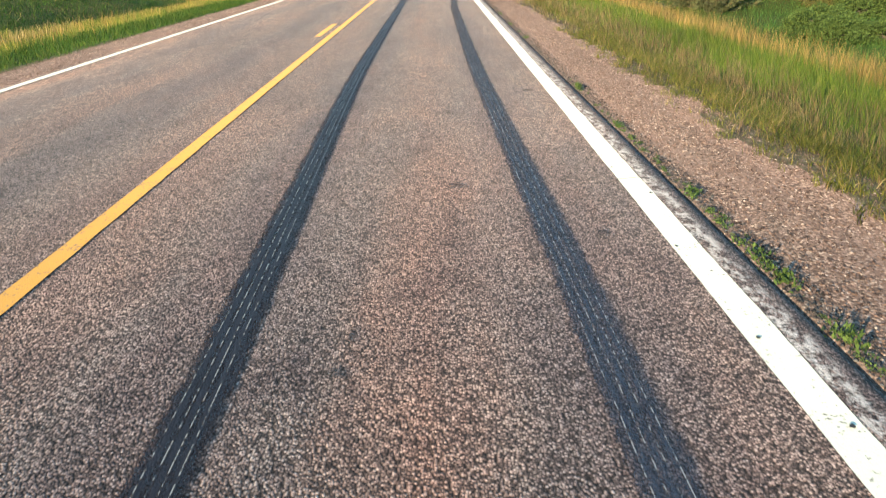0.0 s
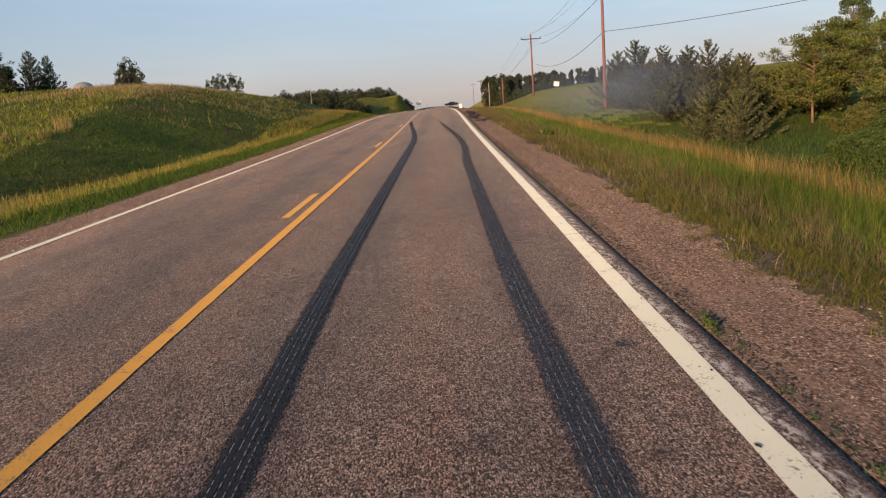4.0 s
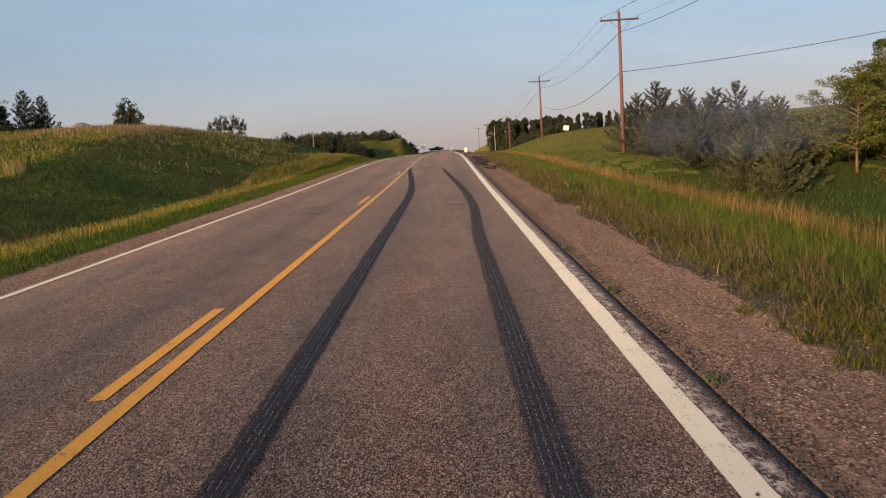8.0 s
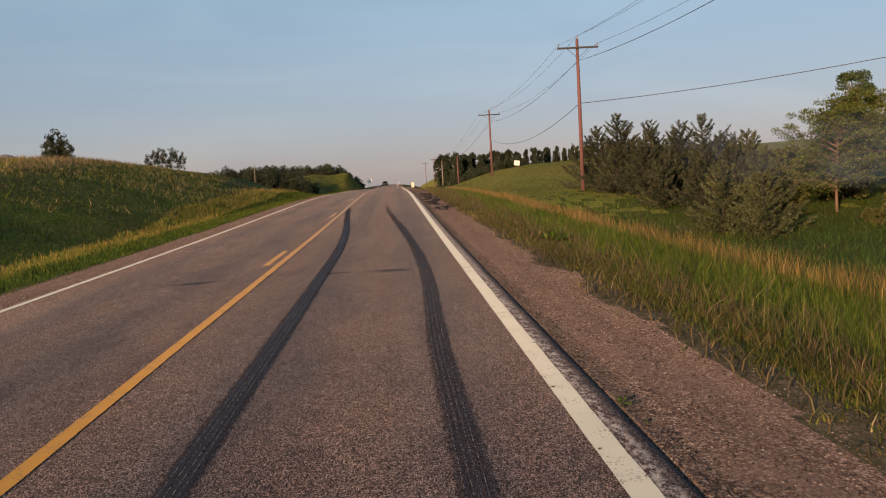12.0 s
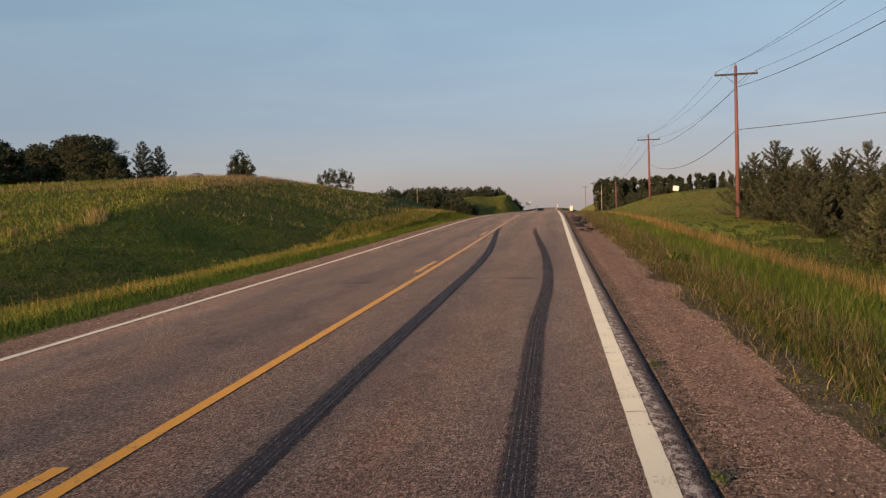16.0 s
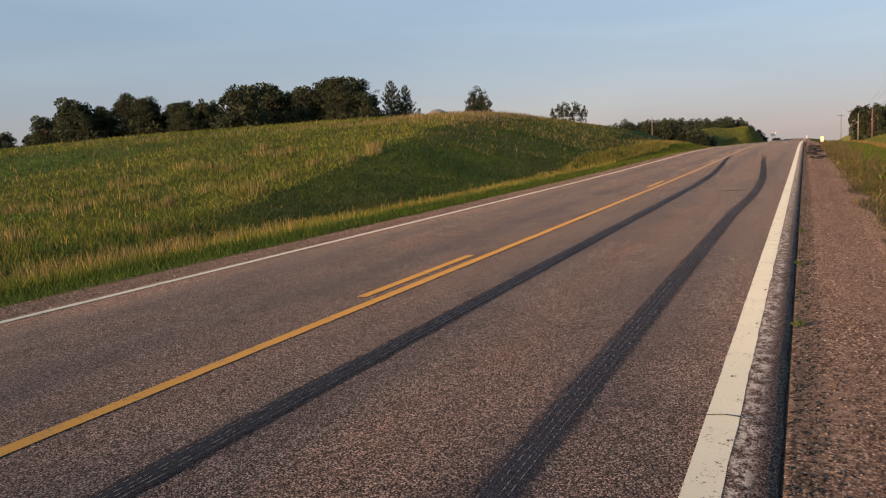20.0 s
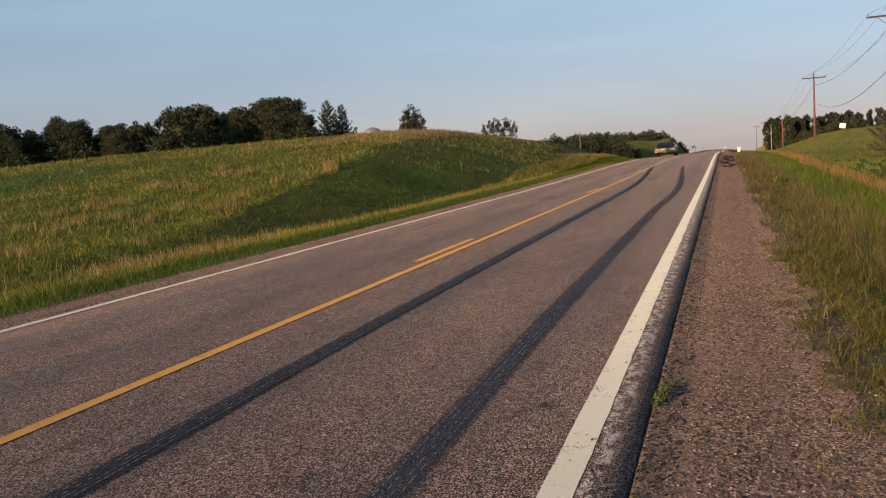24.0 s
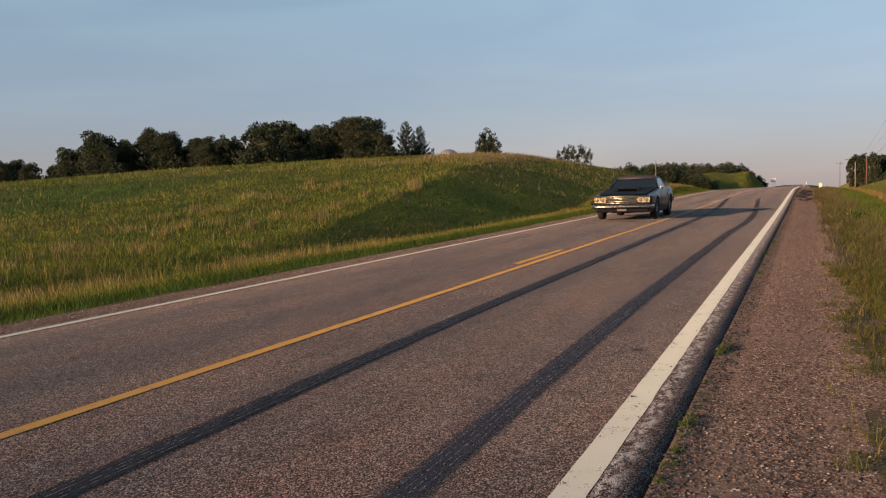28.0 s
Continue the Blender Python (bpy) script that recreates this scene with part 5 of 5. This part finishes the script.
blades("roadside_grass", "tall yellow-green roadside grass in evening light", x[~pick], y[~pick], U(0.08, 0.28, int((~pick).sum())), 0.005 + 0.0005 * d[~pick], GRASS_YELLOW, grng, 0.7, 2)
blades("ditch_seed_grass", "tan seed heads among the golden ditch grass", x[pick], y[pick], U(0.16, 0.40, int(pick.sum())), 0.004 + 0.0004 * d[pick], GRASS_TAN, grng, 0.3, 1)
x, y, r = scatter(grng, 420000, 1.0, -3.0, 9.0, 120.0, -100, -5)
u = x - road_shift(y)
keep = (u < -6.9) & (u > -95) & (y < 112) & ((np.abs(u) > ditch_foot(y) - 0.6 + 0.7 * waves(x, y, 3, 29)) | (y < 16) | (U(0, 1, len(x)) < 0.25))
x, y, r = x[keep], y[keep], r[keep]
# the cutting turns from the sun; its shade is painted as darker blades
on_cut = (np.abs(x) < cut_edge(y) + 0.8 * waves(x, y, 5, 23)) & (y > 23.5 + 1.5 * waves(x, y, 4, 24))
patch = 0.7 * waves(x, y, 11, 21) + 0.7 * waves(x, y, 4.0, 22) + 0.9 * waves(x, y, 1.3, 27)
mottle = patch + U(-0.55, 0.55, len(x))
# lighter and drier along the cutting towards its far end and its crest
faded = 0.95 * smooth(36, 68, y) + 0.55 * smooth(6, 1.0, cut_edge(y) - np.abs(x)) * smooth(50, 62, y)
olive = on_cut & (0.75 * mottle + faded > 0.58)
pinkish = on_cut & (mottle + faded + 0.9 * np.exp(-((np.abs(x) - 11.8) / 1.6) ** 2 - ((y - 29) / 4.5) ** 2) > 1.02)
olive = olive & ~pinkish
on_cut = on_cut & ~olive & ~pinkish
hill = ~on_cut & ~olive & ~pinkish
dry = ((mottle > 0.92) & hill) | pinkish
lush = ((mottle < -0.62) | ((x < -41 + 2 * patch) & (y > 34 + 2 * patch) & (y < 54 + 0.3 * (x + 45) + 2 * patch))) & ~dry & hill
# the extra yellow beside cut_edge paints sun caught on that edge
gold = (mottle + 0.75 * (1 - smooth(0.3, 5, np.abs(x) - cut_edge(y))) * smooth(24, 32, y) > 0.26) & ~dry & ~lush & hill
for sel, name, label, mat, lo, hi in ((on_cut, "bank_grass", "grass on the road cutting, its shade put into a deeper green", GRASS_SHADE_WEED, 0.25, 0.6), (dry, "dry_grass", "dry tan grass patches on the hillside", GRASS_DRY, 0.3, 0.75), (gold, "golden_grass", "yellow-green grass patches, sunlight painted in along the cutting's crease", GRASS_YELLOW, 0.3, 0.7), (olive, "bank_olive_grass", "lighter green tufts among the grass of the cutting", GRASS, 0.25, 0.55), (lush, "lush_grass", "dark green patches of lush grass on the hillside", GRASS_DARK, 0.3, 0.65), (hill & ~dry & ~gold & ~lush, "meadow_grass", "mixed green meadow grass on the hillside", GRASS, 0.25, 0.6)):
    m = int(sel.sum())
    even = (0.16, 0.18) if mat is GRASS_SHADE_WEED else (0.32, 0.25)
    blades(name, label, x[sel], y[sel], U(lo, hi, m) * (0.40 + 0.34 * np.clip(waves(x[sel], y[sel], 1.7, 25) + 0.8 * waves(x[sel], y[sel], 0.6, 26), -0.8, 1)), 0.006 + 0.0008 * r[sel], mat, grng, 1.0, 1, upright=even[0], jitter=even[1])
n = 22000
y = U(88, 240, n)
x = road_shift(y) - 4.7 - U(0, 1, n) ** 1.2 * 9
far_gold = (np.abs(x - road_shift(y)) > 6.6) & (U(0, 1, n) < 0.75)
blades("far_verge_grass", "golden grass along the ditch far down the road", x[far_gold], y[far_gold], U(0.10, 0.3, int(far_gold.sum())), 0.02 + 0.0006 * y[far_gold], GRASS_YELLOW, grng, 0.7, 1)
blades("far_verge_grass", "green verge grass far down the road", x[~far_gold], y[~far_gold], U(0.06, 0.2, int((~far_gold).sum())), 0.02 + 0.0006 * y[~far_gold], GRASS, grng, 0.7, 1)
n = 9000
y = np.where(U(0, 1, n) < 0.5, U(50, 62, n), U(46, 100, n))
x = np.where(y > 62, -cut_edge(y) - U(-3, 7, n), U(-62, -17, n))
keep = (height(x, y) > 3.0) & clumped(x, y, 6, 33, 0.1 - 0.6 * smooth(-45, -26, x))
x, y = x[keep], y[keep]
blades("ridge_seed_grass", "pinkish tan seed heads along the hill's crest", x, y, U(0.25, 0.6, len(x)), 0.012 + 0.0003 * y, SEED_PINK, grng, 0.3, 1)
k = 95
cx, cy = U(-30, -8.5, k), U(0, 46, k)
cy = np.where((np.abs(cx) < cut_edge(cy)) & (cy > 24), cy - 24, cy)
n = 100
x = np.repeat(cx, n) + grng.normal(0, 1, k * n) * np.repeat(U(0.15, 0.5, k), n)
y = np.repeat(cy, n) + grng.normal(0, 1, k * n) * np.repeat(U(0.15, 0.6, k), n)
blades("tan_clumps", "tan clumps of seeding grass on the lower hillside", x, y, U(0.3, 0.6, k * n), 0.010 + 0.0004 * np.hypot(x, y), GRASS_DRY, grng, 0.3, 2)
x, y, r = scatter(grng, 15000, 1.0, -3.0, 12.0, 130.0, -80, -8)
keep = (x < -7) & (y < 110) & ((np.abs(x) > cut_edge(y)) | (y < 26)) & clumped(x, y, 3.5, 31, 0.22)
x, y, r = x[keep], y[keep], r[keep]
blades("seed_grass", "pale tan seed heads above the meadow", x, y, U(0.3, 0.55, len(x)), 0.006 + 0.0005 * r, GRASS_TAN, grng, 0.25, 1)
n = 9000
x, y = U(-34, -9, n), U(205, 268, n)
blades("mound_grass", "sunlit pale green grass on a far mound", x, y, U(0.08, 0.22, n), np.full(n, 0.3), HILL, grng, 1.2, 1, upright=0.05, jitter=0.08)
# right: worn edge, green slope, tan seed band, hollow and far hill
n = 62000
y = -10 + 75 * U(0, 1, n) ** 1.8
x = 4.15 + U(0, 1, n) ** 0.6 * 1.35 + 0.2 * waves(y * 0, y, 3.1, 5)
keep = clumped(x, y, 0.7, 41, 0.25 - 0.9 * (x - 4.42))
x, y = np.concatenate([x[keep], 4.2 + U(0, 1, 26000) ** 0.8 * 0.95]), np.concatenate([y[keep], U(-8, 9, 26000)])
keep = clumped(x, y, 0.55, 48, 0.42 - 1.0 * (x - 4.25))
x, y = x[keep], y[keep]
blades("worn_grass", "sparse trampled grass at the gravel's edge", x, y, U(0.05, 0.15, len(x)), 0.004 + 0.0005 * np.hypot(x - 2, y), GRASS_WORN, grng, 0.9, 2, upright=0.4)
n = 16000
y = -10 + 75 * U(0, 1, n) ** 1.8
x = 4.5 + U(0, 1, n) * 1.4 + 0.3 * waves(y * 0, y, 3.1, 5)
keep = clumped(x, y, 0.8, 43, 0.1)
x, y = x[keep], y[keep]
blades("dead_grass", "brown dead grass lying at the gravel's edge", x, y, U(0.08, 0.26, len(x)), 0.005 + 0.0006 * np.hypot(x - 2, y), GRASS_BROWN, grng, 0.9, 2)
n = 290000
y = -12 + 112 * U(0, 1, n) ** 2.0
x = 4.85 + U(0, 1, n) * 4.05 + 0.25 * waves(y * 0, y, 3.1, 5)
d = np.hypot(x - 2.5, y)
tall = U(0.14, 0.38, n) * (0.25 + 0.75 * smooth(4.8, 6.3, x + 0.35 * waves(x, y, 1.6, 47)))
tall = tall * np.clip(0.85 + 0.75 * waves(x, y, 0.75, 71) + 0.6 * waves(x, y, 0.3, 72), 0.3, 1.7)
dead = clumped(x, y, 0.9, 45, -0.22 + 0.6 * np.clip(np.abs(x - 5.4) - 0.35, 0, 1.2)) & (U(0, 1, n) < 0.8)
for sel, name, label, mat in ((~dead, "verge_grass", "lush green grass on the roadside slope", GRASS_VERGE), (dead, "dead_grass", "brown dead grass clumps on the roadside slope", GRASS_BROWN)):
    k = sel & (U(0, 1, n) < (1.0 if mat is GRASS_VERGE else 0.7))
    blades(name, label, x[k], y[k], tall[k] * (1.0 if mat is GRASS_VERGE else 1.2), 0.0028 + 0.00038 * d[k], mat, grng, 0.5, 2, upright=0.35)
n = 17000
y = -6 + 110 * U(0, 1, n) ** 1.6
x = 8.5 + grng.normal(0, 0.24, n) + 0.4 * waves(y * 0, y, 9, 51)
d = np.hypot(x - 2.5, y)
blades("seed_grass", "tall tan seed-headed grass along the crest of the verge", x, y, U(0.42, 0.78, n) * (0.9 + 0.25 * waves(x, y, 1.1, 74)), 0.003 + 0.00032 * d, GRASS_TAN, grng, 0.28, 2)
x, y, r = scatter(grng, 200000, 2.0, -2.0, 9.0, 150.0, 3, 95)
u = x - road_shift(y)
keep = (u > 9.0) & (u < 75) & (y < 140)
x, y, r = x[keep], y[keep], r[keep]
m = (waves(x, y, 12, 61) + U(-0.3, 0.3, len(x)) > 0.1) & (y > 62)
h = (y < 60) & (x > 11)
mix_at = (x - 17) * 0.12 + waves(x, y, 5, 77) + U(-0.4, 0.4, len(x))
deep = h & (mix_at > -0.1)
blades("hollow_grass", "rank dark-green grass filling the hollow", x[deep], y[deep], U(0.2, 0.5, int(deep.sum())), 0.005 + 0.0006 * r[deep], GRASS_DARK, grng, 0.7, 1)
deep = h & ~deep
blades("hollow_grass", "sunlit green grass along the ditch's far side", x[deep], y[deep], U(0.15, 0.42, int(deep.sum())), 0.005 + 0.0006 * r[deep], GRASS_VERGE, grng, 0.7, 1)
q = ~m & ~h
blades("slope_grass", "green grass on the far side of the ditch", x[q], y[q], U(0.06, 0.2, int(q.sum())), 0.010 + 0.0022 * r[q], HILL, grng, 1.2, 1, upright=0.05, jitter=0.08)
blades("hill_grass", "sunlit yellow-green grass on the far hillside", x[m], y[m], U(0.06, 0.16, int(m.sum())), 0.010 + 0.0022 * r[m], HILL, grng, 1.2, 1, upright=0.05, jitter=0.08)


def tufts(name, label, places, mat, rng):
    """Low leafy growth in small tufts."""
    vs, fs, o = [], [], 0
    for x, y, size in places:
        k = int(24 + 400 * size)
        p = np.stack([x + rng.normal(0, size * 0.4, k), y + rng.normal(0, size * 0.8, k), np.full(k, base_z(x, y)) + rng.uniform(0, size * 0.5, k)], 1)
        d = rng.normal(0, 1, (k, 3))
        d[:, 2] = np.abs(d[:, 2]) + 0.4
        v, f = sprays(p, d, size * 0.45, rng, 0.4, -0.2)
        vs.append(v)
        fs.append(f + o)
        o += len(v)
    return tagged(mesh_ob(name, np.concatenate(vs), np.concatenate(fs), mat, None), label, "weeds", kind="stuff")


tufts("edge_weeds", "small green weeds growing along the asphalt's edge", [(3.44 + abs(grng.normal(0, 0.035)), y, 0.018 + 0.052 * grng.uniform(0, 1) ** 3) for y in np.concatenate([grng.uniform(-9, 1, 48), grng.uniform(1, 16, 10)] + [grng.normal(c, 0.16, 7) for c in (-7.4, -6.1, -5.2, -4.3, -3.6, -2.9, -2.2, -1.6, -0.9, 1.2)])], WEED, grng)
tufts("verge_weeds", "dark leafy weeds standing in the roadside grass", [(5.65, 26.0, 0.32), (5.55, 24.2, 0.16), (5.9, 22.6, 0.14), (5.6, 20.9, 0.12)] + [(grng.uniform(5.6, 8), grng.uniform(2, 40), grng.uniform(0.06, 0.14)) for _ in range(40)], GRASS_SHADE_WEED, grng)


def stones(name, n, x0, x1, y0, y1, small, large, rng, mat, label, lean=1.0):
    """Loose stones: squashed eight-sided pebbles lying on the shoulder."""
    x, y = x0 + (x1 - x0) * rng.uniform(0, 1, n) ** lean, y0 + (y1 - y0) * rng.uniform(0, 1, n) ** 2.2
    s = small + (large - small) * rng.uniform(0, 1, n) ** 2.4
    a = rng.uniform(0, 3.14, n)
    c, w = np.cos(a), np.sin(a)
    ex = np.stack([c, w, 0 * a], 1) * (s * rng.uniform(0.8, 1.4, n))[:, None]
    ey = np.stack([-w, c, 0 * a], 1) * (s * rng.uniform(0.6, 1.0, n))[:, None]
    ez = np.stack([0 * a, 0 * a, s * rng.uniform(0.4, 0.7, n)], 1)
    o = np.stack([x, y, height(x, y) + s * 0.12], 1)
    v = np.stack([o + ex, o + ey, o - ex, o - ey, o + ez, o - ez], 1).reshape(-1, 3)
    t = np.array([[0, 1, 4], [1, 2, 4], [2, 3, 4], [3, 0, 4], [1, 0, 5], [2, 1, 5], [3, 2, 5], [0, 3, 5]])
    f = ((np.arange(n) * 6)[:, None, None] + t[None]).reshape(-1, 3)
    return tagged(mesh_ob(name, v, f, mat, None), label, "gravel", kind="stuff")


STONE = leafy("gravel_stone", (0.050, 0.033, 0.027), (0.225, 0.148, 0.117), (0.46, 0.37, 0.31), 0.9)
stones("shoulder_stones", 150000, 3.50, 4.95, -9.5, 95, 0.0025, 0.0125, np.random.RandomState(8), STONE, "loose reddish-grey gravel on the road shoulder")
stones("shoulder_stones", 26000, -4.55, -3.45, -6, 80, 0.004, 0.016, np.random.RandomState(18), STONE, "loose pinkish gravel strip beyond the far edge line")
SLAB = leafy("broken_asphalt", (0.018, 0.016, 0.016), (0.05, 0.045, 0.044), (0.09, 0.08, 0.075), 0.9)
CRUMB = leafy("asphalt_crumb", (0.022, 0.021, 0.021), (0.075, 0.069, 0.066), (0.20, 0.18, 0.165), 0.9)
lrng = np.random.RandomState(77)
for k in range(46):
    y0 = 39 + 24 * lrng.uniform() ** 0.8
    x0 = lrng.uniform(3.62, 3.95 + 0.45 * smooth(36, 46, y0))
    wide, deep, high = lrng.uniform(0.10, 0.34), lrng.uniform(0.12, 0.5), lrng.uniform(0.03, 0.075)
    w = np.linspace(0, 6.283, 9)[:-1]
    rr = lrng.uniform(0.6, 1.0, 8)
    low = [(wide * r * math.cos(a), deep * r * math.sin(a), -0.05) for a, r in zip(w, rr)]
    top = [(wide * 0.82 * r * math.cos(a), deep * 0.82 * r * math.sin(a), high * q) for a, r, q in zip(w, rr, lrng.uniform(0.5, 1.0, 8))]
    slab = mesh_ob("rubble_piece", low + top, [(i, (i + 1) % 8, 8 + (i + 1) % 8, 8 + i) for i in range(8)] + [(8, 9, 10, 11), (8, 11, 12, 13), (8, 13, 14, 15)], SLAB, None)
    slab.matrix_world = pose(x0, y0, base_z(x0, y0), 0, 0, lrng.uniform(-25, 25))
    tagged(slab, "dark broken lump of old tar lying on gravel", "rubble", "rubble on the shoulder")
stones("asphalt_crumbs", 36000, 3.375, 3.60, -9.5, 95, 0.003, 0.014, np.random.RandomState(9), CRUMB, "dark crumbs broken off the asphalt's edge", 2.2)


# ---- thinning tyre smoke ----
def smoke_air():
    """Bluish smoke, thin in the middle of a wisp and gone at its rim."""
    m = bpy.data.materials.new("thin_smoke")
    m.use_nodes = True
    n = Nodes(m)
    n.t.nodes.remove(n.t.nodes["Principled BSDF"])
    veil = n.add("ShaderNodeBsdfDiffuse", Color=(0.22, 0.33, 0.60, 1))
    clear = n.t.nodes.new("ShaderNodeBsdfTransparent")
    mx = n.t.nodes.new("ShaderNodeMixShader")
    ball = n.t.nodes.new("ShaderNodeTexGradient")
    ball.gradient_type = "SPHERICAL"
    n.put(ball.inputs["Vector"], n.place)
    thick = n.math("MULTIPLY", ball.outputs["Fac"], n.ramp(n.noise(0.9, 3.0, 0.5), [(0.3, g(0.02)), (0.85, g(0.21))]))
    n.put(mx.inputs[0], thick)
    n.t.links.new(clear.outputs[0], mx.inputs[1])
    n.t.links.new(veil.outputs[0], mx.inputs[2])
    n.t.links.new(mx.outputs[0], n.t.nodes["Material Output"].inputs["Surface"])
    return m


SMOKE = smoke_air()


def smoke_wisp(seed, wide, tall):
    """A thin rolling veil of smoke: a bent, uneven skin of unit size."""
    k = 20
    u, w = np.meshgrid(np.linspace(-1, 1, k), np.linspace(-1, 1, k))
    bend = 0.30 * np.sin(u * 2.1 + seed) + 0.16 * np.sin(w * 3.3 + 2 * seed) - 0.25 * u * u
    v = np.stack([u, bend, w], -1).reshape(-1, 3)
    i = (np.arange(k - 1)[:, None] * k + np.arange(k - 1)[None]).ravel()
    ob = mesh_ob("smoke_wisp", v, np.stack([i, i + 1, i + k + 1, i + k], -1), SMOKE, None, True)
    ob.visible_shadow, ob.scale = False, (wide, 2.0, tall)
    return tagged(ob, "thin bluish tyre smoke drifting over the verge", "smoke", "drifting tyre smoke")


WISPS = [(smoke_wisp(i + 1, *q[4:6]), *q) for i, q in enumerate([(5.5, 36, 0.7, 1.2, 5.0, 1.3, 12), (7.0, 47, 1.0, 1.4, 7.5, 2.2, -8), (9.0, 60, 1.4, 1.45, 8.0, 3.0, 5)])]


# ---- what moves ----
def motions():
    """The car drives off over the far crest, turns round there and comes back past the brow."""
    def spot(t, x, y, turn, back=0.0):
        z = float(road_rise(y))
        tilt = math.degrees(math.atan2(float(road_rise(y + 1.4)) - float(road_rise(y - 1.4)), 2.8))
        return (t, pose(float(road_shift(y)) + x, y, z - 0.015, tilt * math.cos(radians(turn)), 0, turn))

    way = [(0.0, 1.9, 236, 180), (1.0, 2.1, 258, 180), (2.0, 2.3, 278, 180), (3.0, 3.2, 291, 195), (4.0, 5.2, 296, 225), (4.6, 6.9, 297, 262), (5.2, 7.1, 296, 275), (5.6, 6.4, 296, 272), (6.0, 5.2, 296, 270), (6.5, 3.5, 296, 268), (7.0, 1.6, 296, 270), (7.5, -0.4, 296, 272), (8.0, -2.0, 296, 276), (8.5, -3.0, 296, 290), (9.0, -3.65, 295.5, 312), (9.5, -3.75, 295, 330), (10.0, -3.25, 294, 342), (10.5, -2.6, 292.5, 346), (11.0, -1.85, 291, 349), (11.5, -1.4, 289.5, 353), (12.0, -1.05, 288, 357), (13.0, -0.85, 284, 360), (14.0, -0.9, 276, 360), (15.0, -1.05, 265, 360), (16.0, -1.3, 252, 360), (17.0, -1.4, 237, 360), (18.0, -1.45, 221, 360), (19.0, -1.5, 202, 360), (20.0, -1.75, 178, 360), (21.0, -1.8, 151, 360), (22.0, -1.72, 126, 360), (23.0, -1.55, 101, 360), (24.0, -1.42, 78.5, 360), (25.0, -1.35, 60, 360), (26.0, -1.45, 48.3, 361), (27.0, -1.5, 36.0, 361), (28.0, -1.33, 23.3, 360.5)]
    walk(CAR, [spot(*r) for r in way])
    for ob, x, y, z, dx, wide, tall, turn in WISPS:
        walk(ob, [(t, pose(x + dx * t, y + 0.1 * t, z + 0.03 * t, 0, 0, turn + t)) for t in (0, 4, 8, 12, 16, 20, 24, 28)])
    ts = [i / 10 for i in range(281)]
    gone = np.interp(ts, [r[0] for r in way], np.concatenate([[0], np.cumsum([math.hypot(b[1] - a[1], b[2] - a[2]) for a, b in zip(way, way[1:])])]))
    roll = np.minimum(np.diff(gone, prepend=0) / WHEEL_R, 1.45).cumsum()
    for ob in [o for o in CAR.children if o.name.startswith("wheel")]:
        place = ob.location.copy()
        walk(ob, [(t, Matrix.Translation(place) @ Matrix.Rotation(a, 4, "X")) for t, a in zip(ts, roll)])


motions()
